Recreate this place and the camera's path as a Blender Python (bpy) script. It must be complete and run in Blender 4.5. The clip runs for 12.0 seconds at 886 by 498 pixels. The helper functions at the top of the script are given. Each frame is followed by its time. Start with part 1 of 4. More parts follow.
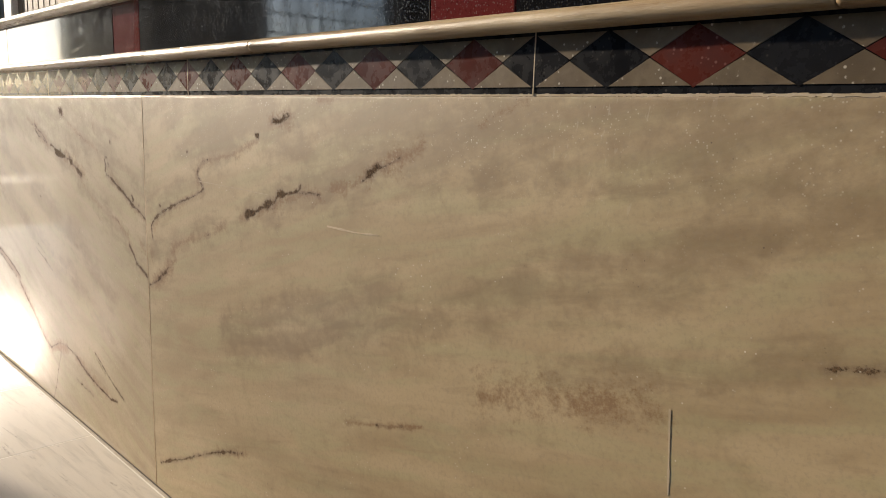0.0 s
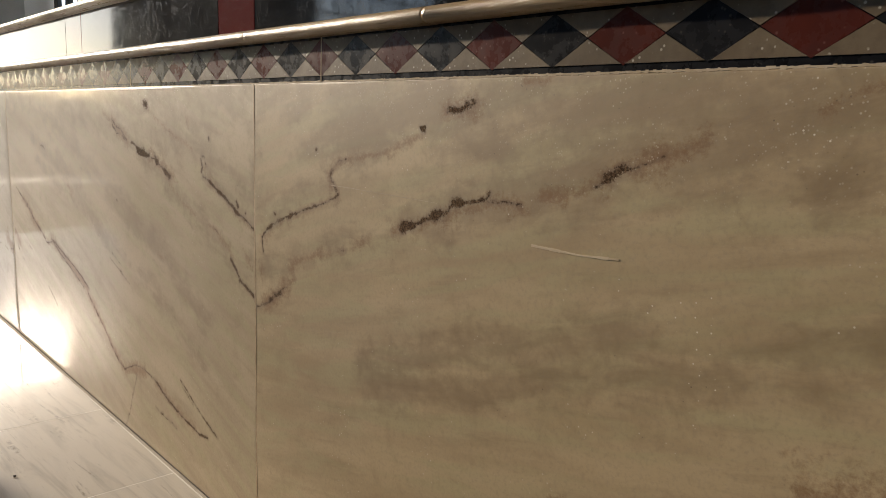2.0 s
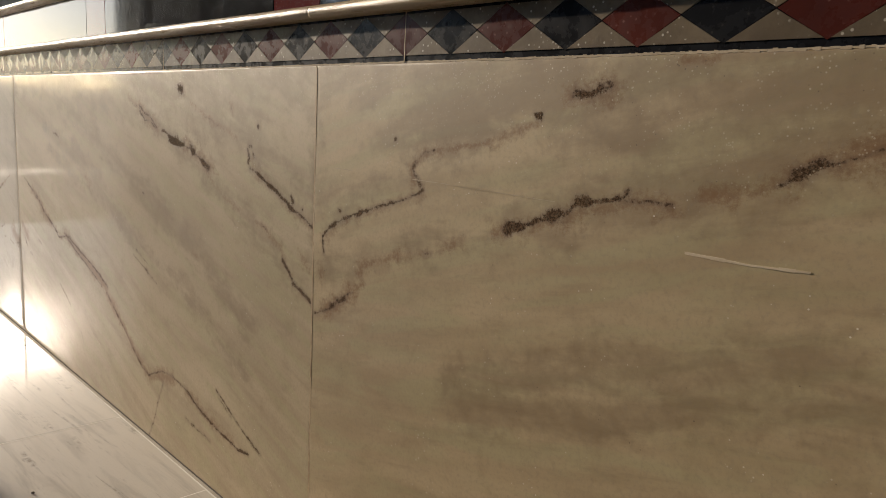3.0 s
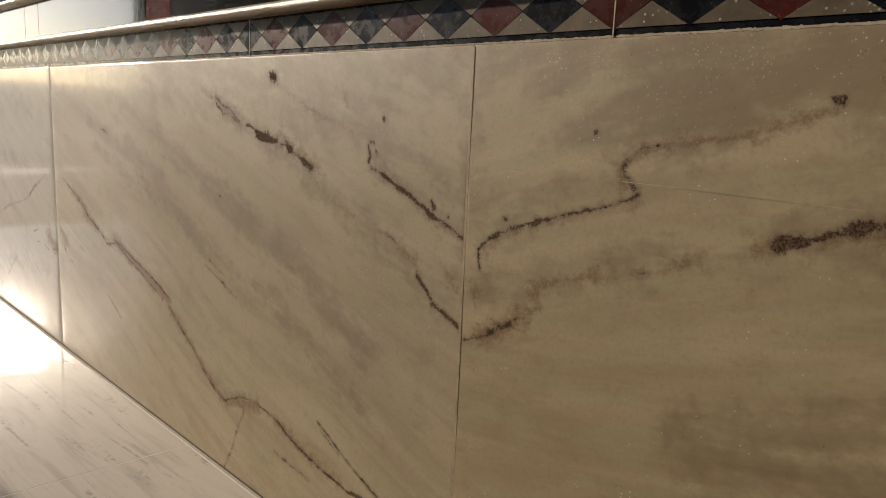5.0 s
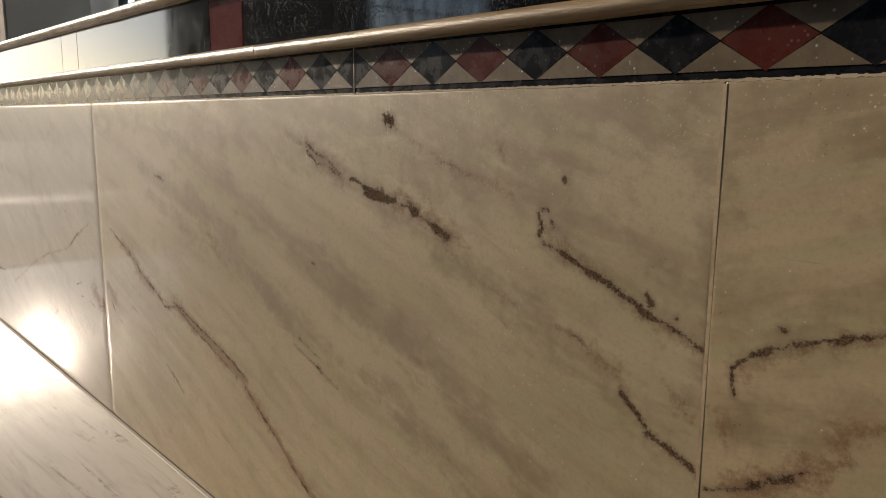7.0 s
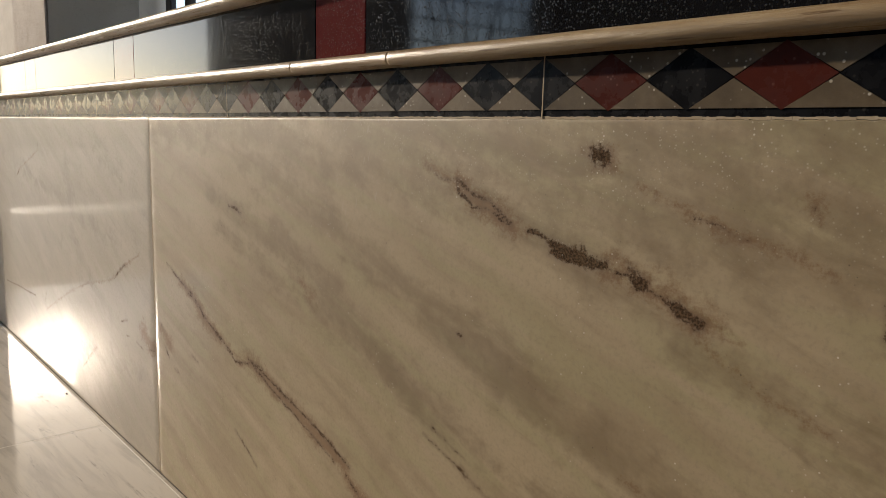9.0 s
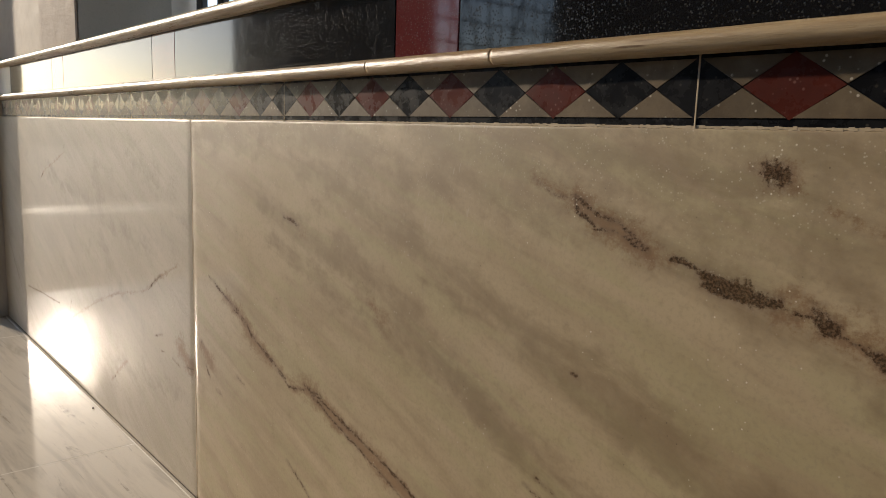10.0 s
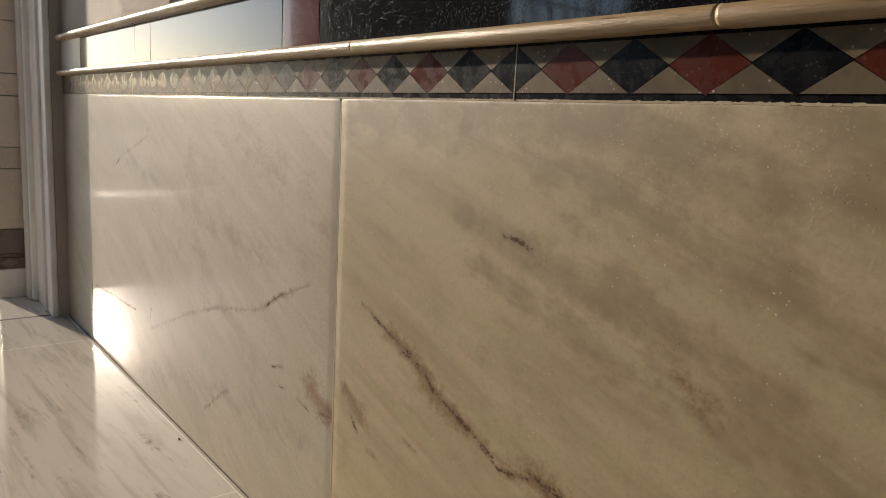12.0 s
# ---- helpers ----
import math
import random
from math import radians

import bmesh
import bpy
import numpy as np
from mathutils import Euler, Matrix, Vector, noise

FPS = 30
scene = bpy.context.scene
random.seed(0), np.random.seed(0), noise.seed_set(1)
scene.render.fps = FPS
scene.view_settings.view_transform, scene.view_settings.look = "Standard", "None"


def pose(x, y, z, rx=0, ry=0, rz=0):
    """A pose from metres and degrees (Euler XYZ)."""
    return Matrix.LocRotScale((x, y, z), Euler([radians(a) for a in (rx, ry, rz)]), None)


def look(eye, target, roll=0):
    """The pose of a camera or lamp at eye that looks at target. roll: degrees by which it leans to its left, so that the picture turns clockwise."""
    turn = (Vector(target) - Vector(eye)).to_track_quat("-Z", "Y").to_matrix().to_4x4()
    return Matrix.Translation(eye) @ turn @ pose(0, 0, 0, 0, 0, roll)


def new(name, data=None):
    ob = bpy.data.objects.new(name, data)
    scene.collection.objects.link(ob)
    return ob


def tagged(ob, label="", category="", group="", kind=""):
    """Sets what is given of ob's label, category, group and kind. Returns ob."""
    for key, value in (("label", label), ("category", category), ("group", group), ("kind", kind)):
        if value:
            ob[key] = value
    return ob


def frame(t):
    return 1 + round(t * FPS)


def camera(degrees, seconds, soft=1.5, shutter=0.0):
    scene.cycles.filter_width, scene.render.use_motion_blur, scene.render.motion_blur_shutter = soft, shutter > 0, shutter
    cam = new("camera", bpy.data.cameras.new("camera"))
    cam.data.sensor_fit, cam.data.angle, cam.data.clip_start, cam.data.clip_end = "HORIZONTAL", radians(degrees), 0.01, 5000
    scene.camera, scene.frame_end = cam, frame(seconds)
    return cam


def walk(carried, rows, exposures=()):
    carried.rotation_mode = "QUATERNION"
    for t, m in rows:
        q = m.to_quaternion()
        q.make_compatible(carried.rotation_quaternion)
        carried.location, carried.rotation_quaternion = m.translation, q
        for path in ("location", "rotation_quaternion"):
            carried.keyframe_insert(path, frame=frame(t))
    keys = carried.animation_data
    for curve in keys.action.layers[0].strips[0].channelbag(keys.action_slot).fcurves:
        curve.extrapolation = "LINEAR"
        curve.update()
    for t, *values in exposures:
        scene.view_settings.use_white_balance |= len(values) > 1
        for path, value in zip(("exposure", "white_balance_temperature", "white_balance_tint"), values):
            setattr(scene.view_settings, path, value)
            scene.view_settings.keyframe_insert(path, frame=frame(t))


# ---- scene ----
cam = camera(61.3, 12.0, soft=0.9)
PATH = [
    (0, (0.135, -0.696, 0.896), (-1.270, 0.686, 0.552), 1.7),
    (0.5, (0.049, -0.702, 0.905), (-1.364, 0.669, 0.548), 1.5),
    (1, (-0.053, -0.682, 0.897), (-1.490, 0.665, 0.547), 1.4),
    (1.5, (-0.163, -0.690, 0.881), (-1.609, 0.650, 0.545), 1.7),
    (2, (-0.242, -0.693, 0.866), (-1.696, 0.639, 0.533), 2),
    (2.5, (-0.346, -0.699, 0.852), (-1.788, 0.646, 0.517), 2.7),
    (4.5, (-0.701, -0.766, 0.837), (-2.116, 0.604, 0.488), 2.5),
    (5, (-0.782, -0.765, 0.826), (-2.204, 0.597, 0.475), 2.5),
    (5.5, (-0.892, -0.749, 0.832), (-2.303, 0.623, 0.477), 2.1),
    (6, (-0.984, -0.732, 0.842), (-2.399, 0.639, 0.500), 2),
    (6.5, (-1.086, -0.714, 0.872), (-2.522, 0.634, 0.527), 1.1),
    (7, (-1.166, -0.705, 0.884), (-2.628, 0.618, 0.547), 0.5),
    (9, (-1.559, -0.673, 0.904), (-3.046, 0.628, 0.600), 1.5),
    (9.5, (-1.659, -0.680, 0.913), (-3.148, 0.623, 0.620), 1.7),
    (10, (-1.743, -0.680, 0.910), (-3.244, 0.606, 0.608), 1.9),
    (10.5, (-1.854, -0.677, 0.900), (-3.384, 0.568, 0.569), 1.9),
    (11, (-1.987, -0.669, 0.885), (-3.549, 0.538, 0.560), 2.1),
    (11.5, (-2.127, -0.668, 0.884), (-3.689, 0.539, 0.563), 2.7),
    (12, (-2.273, -0.678, 0.893), (-3.818, 0.546, 0.559), 3),
]
EXPOSURES = [(0.0, 1.70, 7150, 15), (1.0, 1.48, 7150, 15), (2.0, 1.24, 7150, 15), (2.5, 1.12, 7150, 15), (4.5, 1.12, 7150, 15), (6.0, 1.06, 7150, 15), (9.0, 1.10, 7150, 15),
             (10.0, 1.18, 7150, 15), (11.0, 1.38, 7150, 15), (12.0, 1.22, 7150, 15)]
walk(cam, [(t, look(eye, target, roll)) for t, eye, target, roll in PATH], EXPOSURES)

# ---- world, sun, exposure ----
SUN_EL, SUN_AZ = 15.8, (-1.0, -0.235)
world = bpy.data.worlds.new("sky")
scene.world = world
world.use_nodes = True
wn = world.node_tree.nodes
sky = wn.new("ShaderNodeTexSky")
sky.sky_type, sky.sun_disc = "NISHITA", False
sky.sun_elevation = radians(SUN_EL)
sky.sun_rotation = math.atan2(SUN_AZ[0], SUN_AZ[1])
sky.dust_density, sky.air_density, sky.ozone_density = 0.20, 0.8, 1.8
wn["Background"].inputs["Strength"].default_value = 0.115
world.node_tree.links.new(sky.outputs[0], wn["Background"].inputs["Color"])
sun_data = bpy.data.lights.new("sun", "SUN")
sun_data.energy, sun_data.angle, sun_data.color = 2.1, radians(1.2), (1.0, 0.93, 0.80)
sun = new("sun", sun_data)
sun.matrix_world = look((0, 0, 0), (-SUN_AZ[0], -SUN_AZ[1], -math.hypot(*SUN_AZ) * math.tan(radians(SUN_EL))))


# ---- materials ----
def material(name):
    m = bpy.data.materials.new(name)
    m.use_nodes = True
    return m, m.node_tree.nodes, m.node_tree.links, m.node_tree.nodes["Principled BSDF"]


def coords(n, l, rot=(0, 0, 0), scale=(1, 1, 1), world_space=True):
    """Metre coordinates, turned and stretched."""
    src = n.new("ShaderNodeNewGeometry").outputs["Position"] if world_space else n.new("ShaderNodeTexCoord").outputs["Object"]
    mp = n.new("ShaderNodeMapping")
    mp.vector_type = "TEXTURE"
    mp.inputs["Rotation"].default_value = [radians(a) for a in rot]
    mp.inputs["Scale"].default_value = scale
    l.new(src, mp.inputs["Vector"])
    return mp.outputs["Vector"]


def noise_tex(n, l, vec, scale, detail=4.0, rough=0.55, distort=0.0):
    t = n.new("ShaderNodeTexNoise")
    t.inputs["Scale"].default_value, t.inputs["Detail"].default_value = scale, detail
    t.inputs["Roughness"].default_value, t.inputs["Distortion"].default_value = rough, distort
    if vec is not None:
        l.new(vec, t.inputs["Vector"])
    return t.outputs["Fac"]


def ramp(n, l, fac, lo, hi, a=0.0, b=1.0):
    r = n.new("ShaderNodeMapRange")
    r.interpolation_type = "SMOOTHSTEP"
    for key, v in (("From Min", lo), ("From Max", hi), ("To Min", a), ("To Max", b)):
        r.inputs[key].default_value = v
    l.new(fac, r.inputs["Value"])
    return r.outputs["Result"]


def calc(n, l, op, a, b=None):
    r = n.new("ShaderNodeMath")
    r.operation = op
    for i, v in enumerate((a, b)):
        if v is None:
            continue
        if isinstance(v, (int, float)):
            r.inputs[i].default_value = v
        else:
            l.new(v, r.inputs[i])
    return r.outputs[0]


def blend(n, l, fac, a, b):
    r = n.new("ShaderNodeMix")
    r.data_type = "RGBA"
    if isinstance(fac, (int, float)):
        r.inputs[0].default_value = fac
    else:
        l.new(fac, r.inputs[0])
    for i, v in ((6, a), (7, b)):
        if isinstance(v, tuple):
            r.inputs[i].default_value = (*v, 1)
        else:
            l.new(v, r.inputs[i])
    return r.outputs[2]


def bump(n, l, p, height, strength, dist):
    b = n.new("ShaderNodeBump")
    b.inputs["Strength"].default_value, b.inputs["Distance"].default_value = strength, dist
    l.new(height, b.inputs["Height"])
    l.new(b.outputs[0], p.inputs["Normal"])


POLISH, BODY_GLOSS = 0.48, 0.78


def marble(name, tilt, pale, tan, dark, rough=0.40, green=(0.43, 0.362, 0.18), stretch=0.75):
    """Polished veined marble; its cloudy bands lean by tilt degrees along the wall. Point data on the slab: r dark veins, g broad stains, b rust."""
    m, n, l, p = material(name)
    mul = lambda a, b: calc(n, l, "MULTIPLY", a, b)
    add = lambda a, b: calc(n, l, "ADD", a, b)
    sub = lambda a, b: calc(n, l, "SUBTRACT", a, b)
    band = coords(n, l, (0, tilt, 0), (stretch, 1, 0.12))
    thin = coords(n, l, (0, tilt, 0), (0.11, 1, 0.034))
    pos = coords(n, l)
    warp = noise_tex(n, l, band, 1.6, 5, 0.55, 0.6)
    clouds = noise_tex(n, l, band, 3.2, 3, 0.5, 0.8)
    fine = noise_tex(n, l, band, 5.0, 6, 0.65, 0.3)
    streak = noise_tex(n, l, thin, 1.0, 7, 0.62, 0.5)
    patch = noise_tex(n, l, pos, 17.0, 5, 0.62, 0.4)
    mid = noise_tex(n, l, pos, 60.0, 4, 0.65)
    grain = noise_tex(n, l, pos, 170.0, 3, 0.7)
    speck = noise_tex(n, l, pos, 330.0, 2, 0.6)
    c = blend(n, l, ramp(n, l, warp, 0.34, 0.70), pale, tan)
    c = blend(n, l, mul(ramp(n, l, clouds, 0.42, 0.66), 0.55), c, green)
    c = blend(n, l, mul(ramp(n, l, fine, 0.52, 0.78), 0.32), c, dark)
    c = blend(n, l, mul(ramp(n, l, streak, 0.52, 0.76), 0.16), c, dark)
    c = blend(n, l, mul(ramp(n, l, streak, 0.46, 0.26), 0.18), c, tuple(min(1.0, 1.18 * v) for v in pale))
    at = n.new("ShaderNodeVertexColor")
    at.layer_name = "vein"
    sep = n.new("ShaderNodeSeparateColor")
    l.new(at.outputs["Color"], sep.inputs[0])
    v_dark, v_stain, v_rust = sep.outputs[0], sep.outputs[1], sep.outputs[2]
    gate = lambda o: ramp(n, l, o, 0.02, 0.30)
    jit = sub(mid, 0.5)
    jit2 = sub(noise_tex(n, l, pos, 210.0, 4, 0.7), 0.5)
    flow = sub(streak, 0.5)
    stain = ramp(n, l, add(v_stain, mul(add(add(mul(flow, 1.3), mul(jit, 0.45)), mul(sub(patch, 0.5), 0.9)), gate(v_stain))), 0.10, 0.80)
    c = blend(n, l, mul(stain, 0.54), c, dark)
    rust = ramp(n, l, add(v_rust, mul(add(add(jit, mul(jit2, 0.9)), mul(flow, 0.5)), gate(v_rust))), 0.30, 0.88)
    c = blend(n, l, mul(rust, 0.72), c, (0.22, 0.108, 0.048))
    broken = sub(noise_tex(n, l, pos, 26.0, 3, 0.6), 0.5)
    halo = ramp(n, l, add(v_dark, mul(jit, gate(v_dark))), 0.08, 0.75, 0.0, 0.50)
    c = blend(n, l, halo, c, (0.17, 0.10, 0.052))
    vein = ramp(n, l, add(v_dark, mul(add(mul(add(jit, broken), 0.80), mul(jit2, 0.95)), gate(v_dark))), 0.52, 0.78)
    c = blend(n, l, mul(vein, 0.86), c, blend(n, l, ramp(n, l, speck, 0.42, 0.62), (0.028, 0.016, 0.011), (0.14, 0.082, 0.046)))
    c = blend(n, l, ramp(n, l, grain, 0.46, 0.70, 0.0, 0.25), c, (0.26, 0.20, 0.13))
    c = blend(n, l, ramp(n, l, patch, 0.50, 0.78, 0.0, 0.22), c, dark)
    c = blend(n, l, ramp(n, l, mid, 0.50, 0.72, 0.0, 0.15), c, dark)
    # fine open pores, thickest along the stains
    pv = n.new("ShaderNodeTexVoronoi")
    pv.inputs["Scale"].default_value = 120.0
    l.new(pos, pv.inputs["Vector"])
    pit = mul(ramp(n, l, pv.outputs["Distance"], 0.15, 0.05), ramp(n, l, add(patch, mul(v_stain, 0.12)), 0.60, 0.70))
    c = blend(n, l, mul(pit, 0.75), c, (0.10, 0.065, 0.035))
    # rubbed scuffs and dried drops below the border
    sepz = n.new("ShaderNodeSeparateXYZ")
    l.new(pos, sepz.inputs[0])
    scuff = ramp(n, l, noise_tex(n, l, coords(n, l, (0, 12, 0), (0.006, 1, 0.024)), 1.0, 2, 0.5), 0.63, 0.69)
    scuff = mul(mul(scuff, ramp(n, l, sepz.outputs[2], 0.66, 0.90)), ramp(n, l, noise_tex(n, l, pos, 2.2, 2), 0.50, 0.66))
    c = blend(n, l, mul(scuff, 0.25), c, (0.66, 0.58, 0.45))
    vo = n.new("ShaderNodeTexVoronoi")
    vo.inputs["Scale"].default_value = 100.0
    l.new(pos, vo.inputs["Vector"])
    chip = mul(ramp(n, l, vo.outputs["Distance"], 0.13, 0.06), ramp(n, l, noise_tex(n, l, pos, 7.0, 4, 0.7), 0.52, 0.62))
    vd = n.new("ShaderNodeTexVoronoi")
    vd.inputs["Scale"].default_value = 190.0
    l.new(pos, vd.inputs["Vector"])
    drop = mul(ramp(n, l, vd.outputs["Distance"], 0.24, 0.12), ramp(n, l, noise_tex(n, l, pos, 23.0, 3, 0.7), 0.46, 0.57))
    drop = mul(drop, ramp(n, l, sepz.outputs[2], 0.70, 0.93))
    c = blend(n, l, mul(chip, 0.9), c, (0.76, 0.68, 0.53))
    c = blend(n, l, mul(drop, 0.70), c, (0.60, 0.51, 0.36))
    marks = calc(n, l, "MAXIMUM", chip, drop)
    l.new(c, p.inputs["Base Color"])
    open_stone = calc(n, l, "MAXIMUM", vein, mul(rust, 0.55))
    r = add(ramp(n, l, grain, 0.2, 0.8, rough - 0.04, rough + 0.06), mul(vein, 0.35))
    l.new(add(r, mul(marks, 0.3)), p.inputs["Roughness"])
    l.new(sub(BODY_GLOSS, mul(open_stone, BODY_GLOSS * 0.95)), p.inputs["Specular IOR Level"])
    # polish: a clear sharp coat, smudged in places
    l.new(mul(sub(1.0, calc(n, l, "MAXIMUM", open_stone, mul(marks, 0.6))), POLISH), p.inputs["Coat Weight"])
    l.new(add(ramp(n, l, noise_tex(n, l, pos, 3.0, 4, 0.6), 0.35, 0.70, 0.06, 0.14), mul(mid, 0.05)), p.inputs["Coat Roughness"])
    h = add(mul(noise_tex(n, l, pos, 14.0, 3), 1.0), mul(grain, 0.06))
    h = add(h, mul(noise_tex(n, l, pos, 34.0, 4, 0.6, 0.5), 0.45))
    h = sub(h, mul(vein, 0.22))
    h = add(h, mul(add(mul(scuff, 0.3), marks), 0.12))
    h = sub(h, mul(ramp(n, l, mid, 0.60, 0.80), 0.12))
    bump(n, l, p, h, 0.15, 0.004)
    cb = n.new("ShaderNodeBump")
    cb.inputs["Strength"].default_value, cb.inputs["Distance"].default_value = 0.5, 0.0006
    l.new(add(add(noise_tex(n, l, pos, 9.0, 2), mul(mid, 0.10)), mul(marks, 0.35)), cb.inputs["Height"])
    l.new(cb.outputs[0], p.inputs["Coat Normal"])
    return m


def stone(name, base, second, scale=30.0, rough=0.3, spots=None, rough_var=0.1, relief=0.2, relief_mm=0.6, stretch=1.0, coat=0.0, spec=0.5):
    """Cut stone or plaster: two tones in patches, fine grain, light relief."""
    m, n, l, p = material(name)
    pos = coords(n, l, scale=(stretch, 1, 1))
    big = noise_tex(n, l, pos, scale * 0.2, 4, 0.6)
    mid = noise_tex(n, l, pos, scale, 5, 0.65)
    grain = noise_tex(n, l, pos, scale * 9, 3, 0.7)
    c = blend(n, l, ramp(n, l, big, 0.35, 0.7), base, second)
    c = blend(n, l, ramp(n, l, mid, 0.45, 0.75, 0, 0.7), c, second)
    c = blend(n, l, ramp(n, l, grain, 0.5, 0.8, 0, 0.35), c, tuple(0.55 * v for v in base))
    if spots:
        vo = n.new("ShaderNodeTexVoronoi")
        vo.inputs["Scale"].default_value = 130.0
        l.new(pos, vo.inputs["Vector"])
        s = calc(n, l, "MULTIPLY", ramp(n, l, vo.outputs["Distance"], 0.24, 0.11), ramp(n, l, mid, 0.47, 0.56))
        c = blend(n, l, s, c, spots)
    ob = n.new("ShaderNodeObjectInfo")
    hsv = n.new("ShaderNodeHueSaturation")
    l.new(ramp(n, l, ob.outputs["Random"], 0, 1, 0.88, 1.12), hsv.inputs["Value"])
    l.new(c, hsv.inputs["Color"])
    l.new(hsv.outputs[0], p.inputs["Base Color"])
    l.new(ramp(n, l, mid, 0.3, 0.7, rough, rough + rough_var), p.inputs["Roughness"])
    p.inputs["Specular IOR Level"].default_value = spec
    p.inputs["Coat Weight"].default_value, p.inputs["Coat Roughness"].default_value = coat, 0.10
    bump(n, l, p, calc(n, l, "ADD", mid, calc(n, l, "MULTIPLY", grain, 0.4)), relief, relief_mm / 1000)
    return m


def granite(name, base, fleck, dust_amount, dust=(0.085, 0.080, 0.066)):
    """Polished granite under dried droplets and dust: mirror-like ground, rough pale specks."""
    m, n, l, p = material(name)
    pos = coords(n, l)
    crystal = noise_tex(n, l, pos, 260.0, 2, 0.6)
    c = blend(n, l, ramp(n, l, crystal, 0.55, 0.7, 0, 0.6), base, fleck)
    vo = n.new("ShaderNodeTexVoronoi")
    vo.inputs["Scale"].default_value = 270.0
    l.new(pos, vo.inputs["Vector"])
    where = noise_tex(n, l, pos, 40.0, 4, 0.6)
    drops = calc(n, l, "MULTIPLY", ramp(n, l, vo.outputs["Distance"], 0.34, 0.16), ramp(n, l, where, 0.34, 0.50))
    wipe = ramp(n, l, noise_tex(n, l, pos, 5.0, 3), 0.28, 0.46)
    drops = calc(n, l, "MULTIPLY", drops, wipe)
    c = blend(n, l, calc(n, l, "MULTIPLY", drops, dust_amount), c, dust)
    l.new(c, p.inputs["Base Color"])
    l.new(calc(n, l, "ADD", calc(n, l, "MULTIPLY", drops, 0.18), ramp(n, l, where, 0.2, 0.8, 0.03, 0.07)), p.inputs["Roughness"])
    bump(n, l, p, drops, 0.13, 0.0005)
    return m


def floor_marble(name):
    m, n, l, p = material(name)
    pos = coords(n, l)
    band = coords(n, l, (0, 0, 3), (0.9, 0.09, 1))
    warp = noise_tex(n, l, band, 2.2, 6, 0.62, 0.5)
    fine = noise_tex(n, l, band, 3.4, 8, 0.72, 0.6)
    mid = noise_tex(n, l, pos, 40.0, 4, 0.65)
    grain = noise_tex(n, l, pos, 240.0, 2, 0.6)
    c = blend(n, l, ramp(n, l, warp, 0.45, 0.72), (0.66, 0.60, 0.505), (0.50, 0.45, 0.375))
    c = blend(n, l, calc(n, l, "MULTIPLY", ramp(n, l, fine, 0.54, 0.72), ramp(n, l, mid, 0.35, 0.62)), c, (0.24, 0.20, 0.15))
    c = blend(n, l, ramp(n, l, grain, 0.5, 0.85, 0, 0.2), c, (0.35, 0.31, 0.25))
    l.new(c, p.inputs["Base Color"])
    l.new(ramp(n, l, mid, 0.3, 0.7, 0.05, 0.08), p.inputs["Roughness"])
    p.inputs["Specular IOR Level"].default_value = 0.18
    bump(n, l, p, calc(n, l, "ADD", noise_tex(n, l, pos, 12.0, 3), calc(n, l, "MULTIPLY", grain, 0.05)), 0.15, 0.003)
    return m


M_SLAB_A = marble("cream_marble_level_bands", -13, (0.515, 0.378, 0.205), (0.39, 0.273, 0.136), (0.195, 0.118, 0.048), 0.52)
M_SLAB_B = marble("cream_marble_slanting_bands", 17, (0.50, 0.38, 0.222), (0.38, 0.275, 0.150), (0.19, 0.120, 0.050), 0.52)
M_SLAB_C = marble("pale_marble", 24, (0.50, 0.42, 0.305), (0.42, 0.345, 0.24), (0.27, 0.205, 0.13), 0.48, (0.45, 0.395, 0.26))
M_FLOOR = floor_marble("floor_marble")
M_GROUT = stone("pale_grout", (0.52, 0.46, 0.36), (0.40, 0.34, 0.26), 60, 0.7, relief=0.5)
M_FILL = stone("tan_filler", (0.60, 0.48, 0.32), (0.45, 0.34, 0.21), 60, 0.7)
M_BEAD = stone("brown_filler", (0.58, 0.43, 0.26), (0.38, 0.25, 0.135), 110, 0.6, relief=0.6)
M_DIRT = stone("dirty_joint", (0.10, 0.08, 0.06), (0.16, 0.13, 0.10), 60, 0.8)
M_BLACK = stone("black_inlay", (0.007, 0.007, 0.008), (0.014, 0.014, 0.015), 40, 0.20, (0.055, 0.050, 0.042), rough_var=0.15, coat=0.04, spec=0.18)
M_RED = stone("red_inlay", (0.105, 0.023, 0.015), (0.070, 0.016, 0.011), 40, 0.21, (0.19, 0.085, 0.070), rough_var=0.15, coat=0.04, spec=0.18)
M_WHITE = stone("white_inlay", (0.185, 0.138, 0.085), (0.105, 0.076, 0.046), 60, 0.36, (0.50, 0.44, 0.34), relief=0.5, relief_mm=1.0, coat=0.04, spec=0.18)
M_TRIM = stone("yellow_marble_moulding", (0.66, 0.51, 0.31), (0.31, 0.195, 0.095), 120, 0.26, (0.20, 0.115, 0.05), relief=0.9, relief_mm=1.2, stretch=15.0)
M_GRANITE = granite("black_granite", (0.010, 0.010, 0.011), (0.024, 0.024, 0.024), 0.45)
M_REDGRAN = granite("red_granite", (0.13, 0.022, 0.020), (0.075, 0.012, 0.012), 0.55, (0.20, 0.13, 0.11))
M_PLASTER = stone("grey_plaster", (0.54, 0.465, 0.37), (0.46, 0.39, 0.305), 14, 0.75, relief=0.4, relief_mm=2)
M_CHIPPED = stone("chipped_plaster", (0.50, 0.42, 0.34), (0.42, 0.34, 0.27), 22, 0.8, (0.55, 0.48, 0.40), relief=0.8, relief_mm=4)
M_PANEL = stone("brown_board", (0.80, 0.68, 0.55), (0.73, 0.61, 0.49), 12, 0.85)
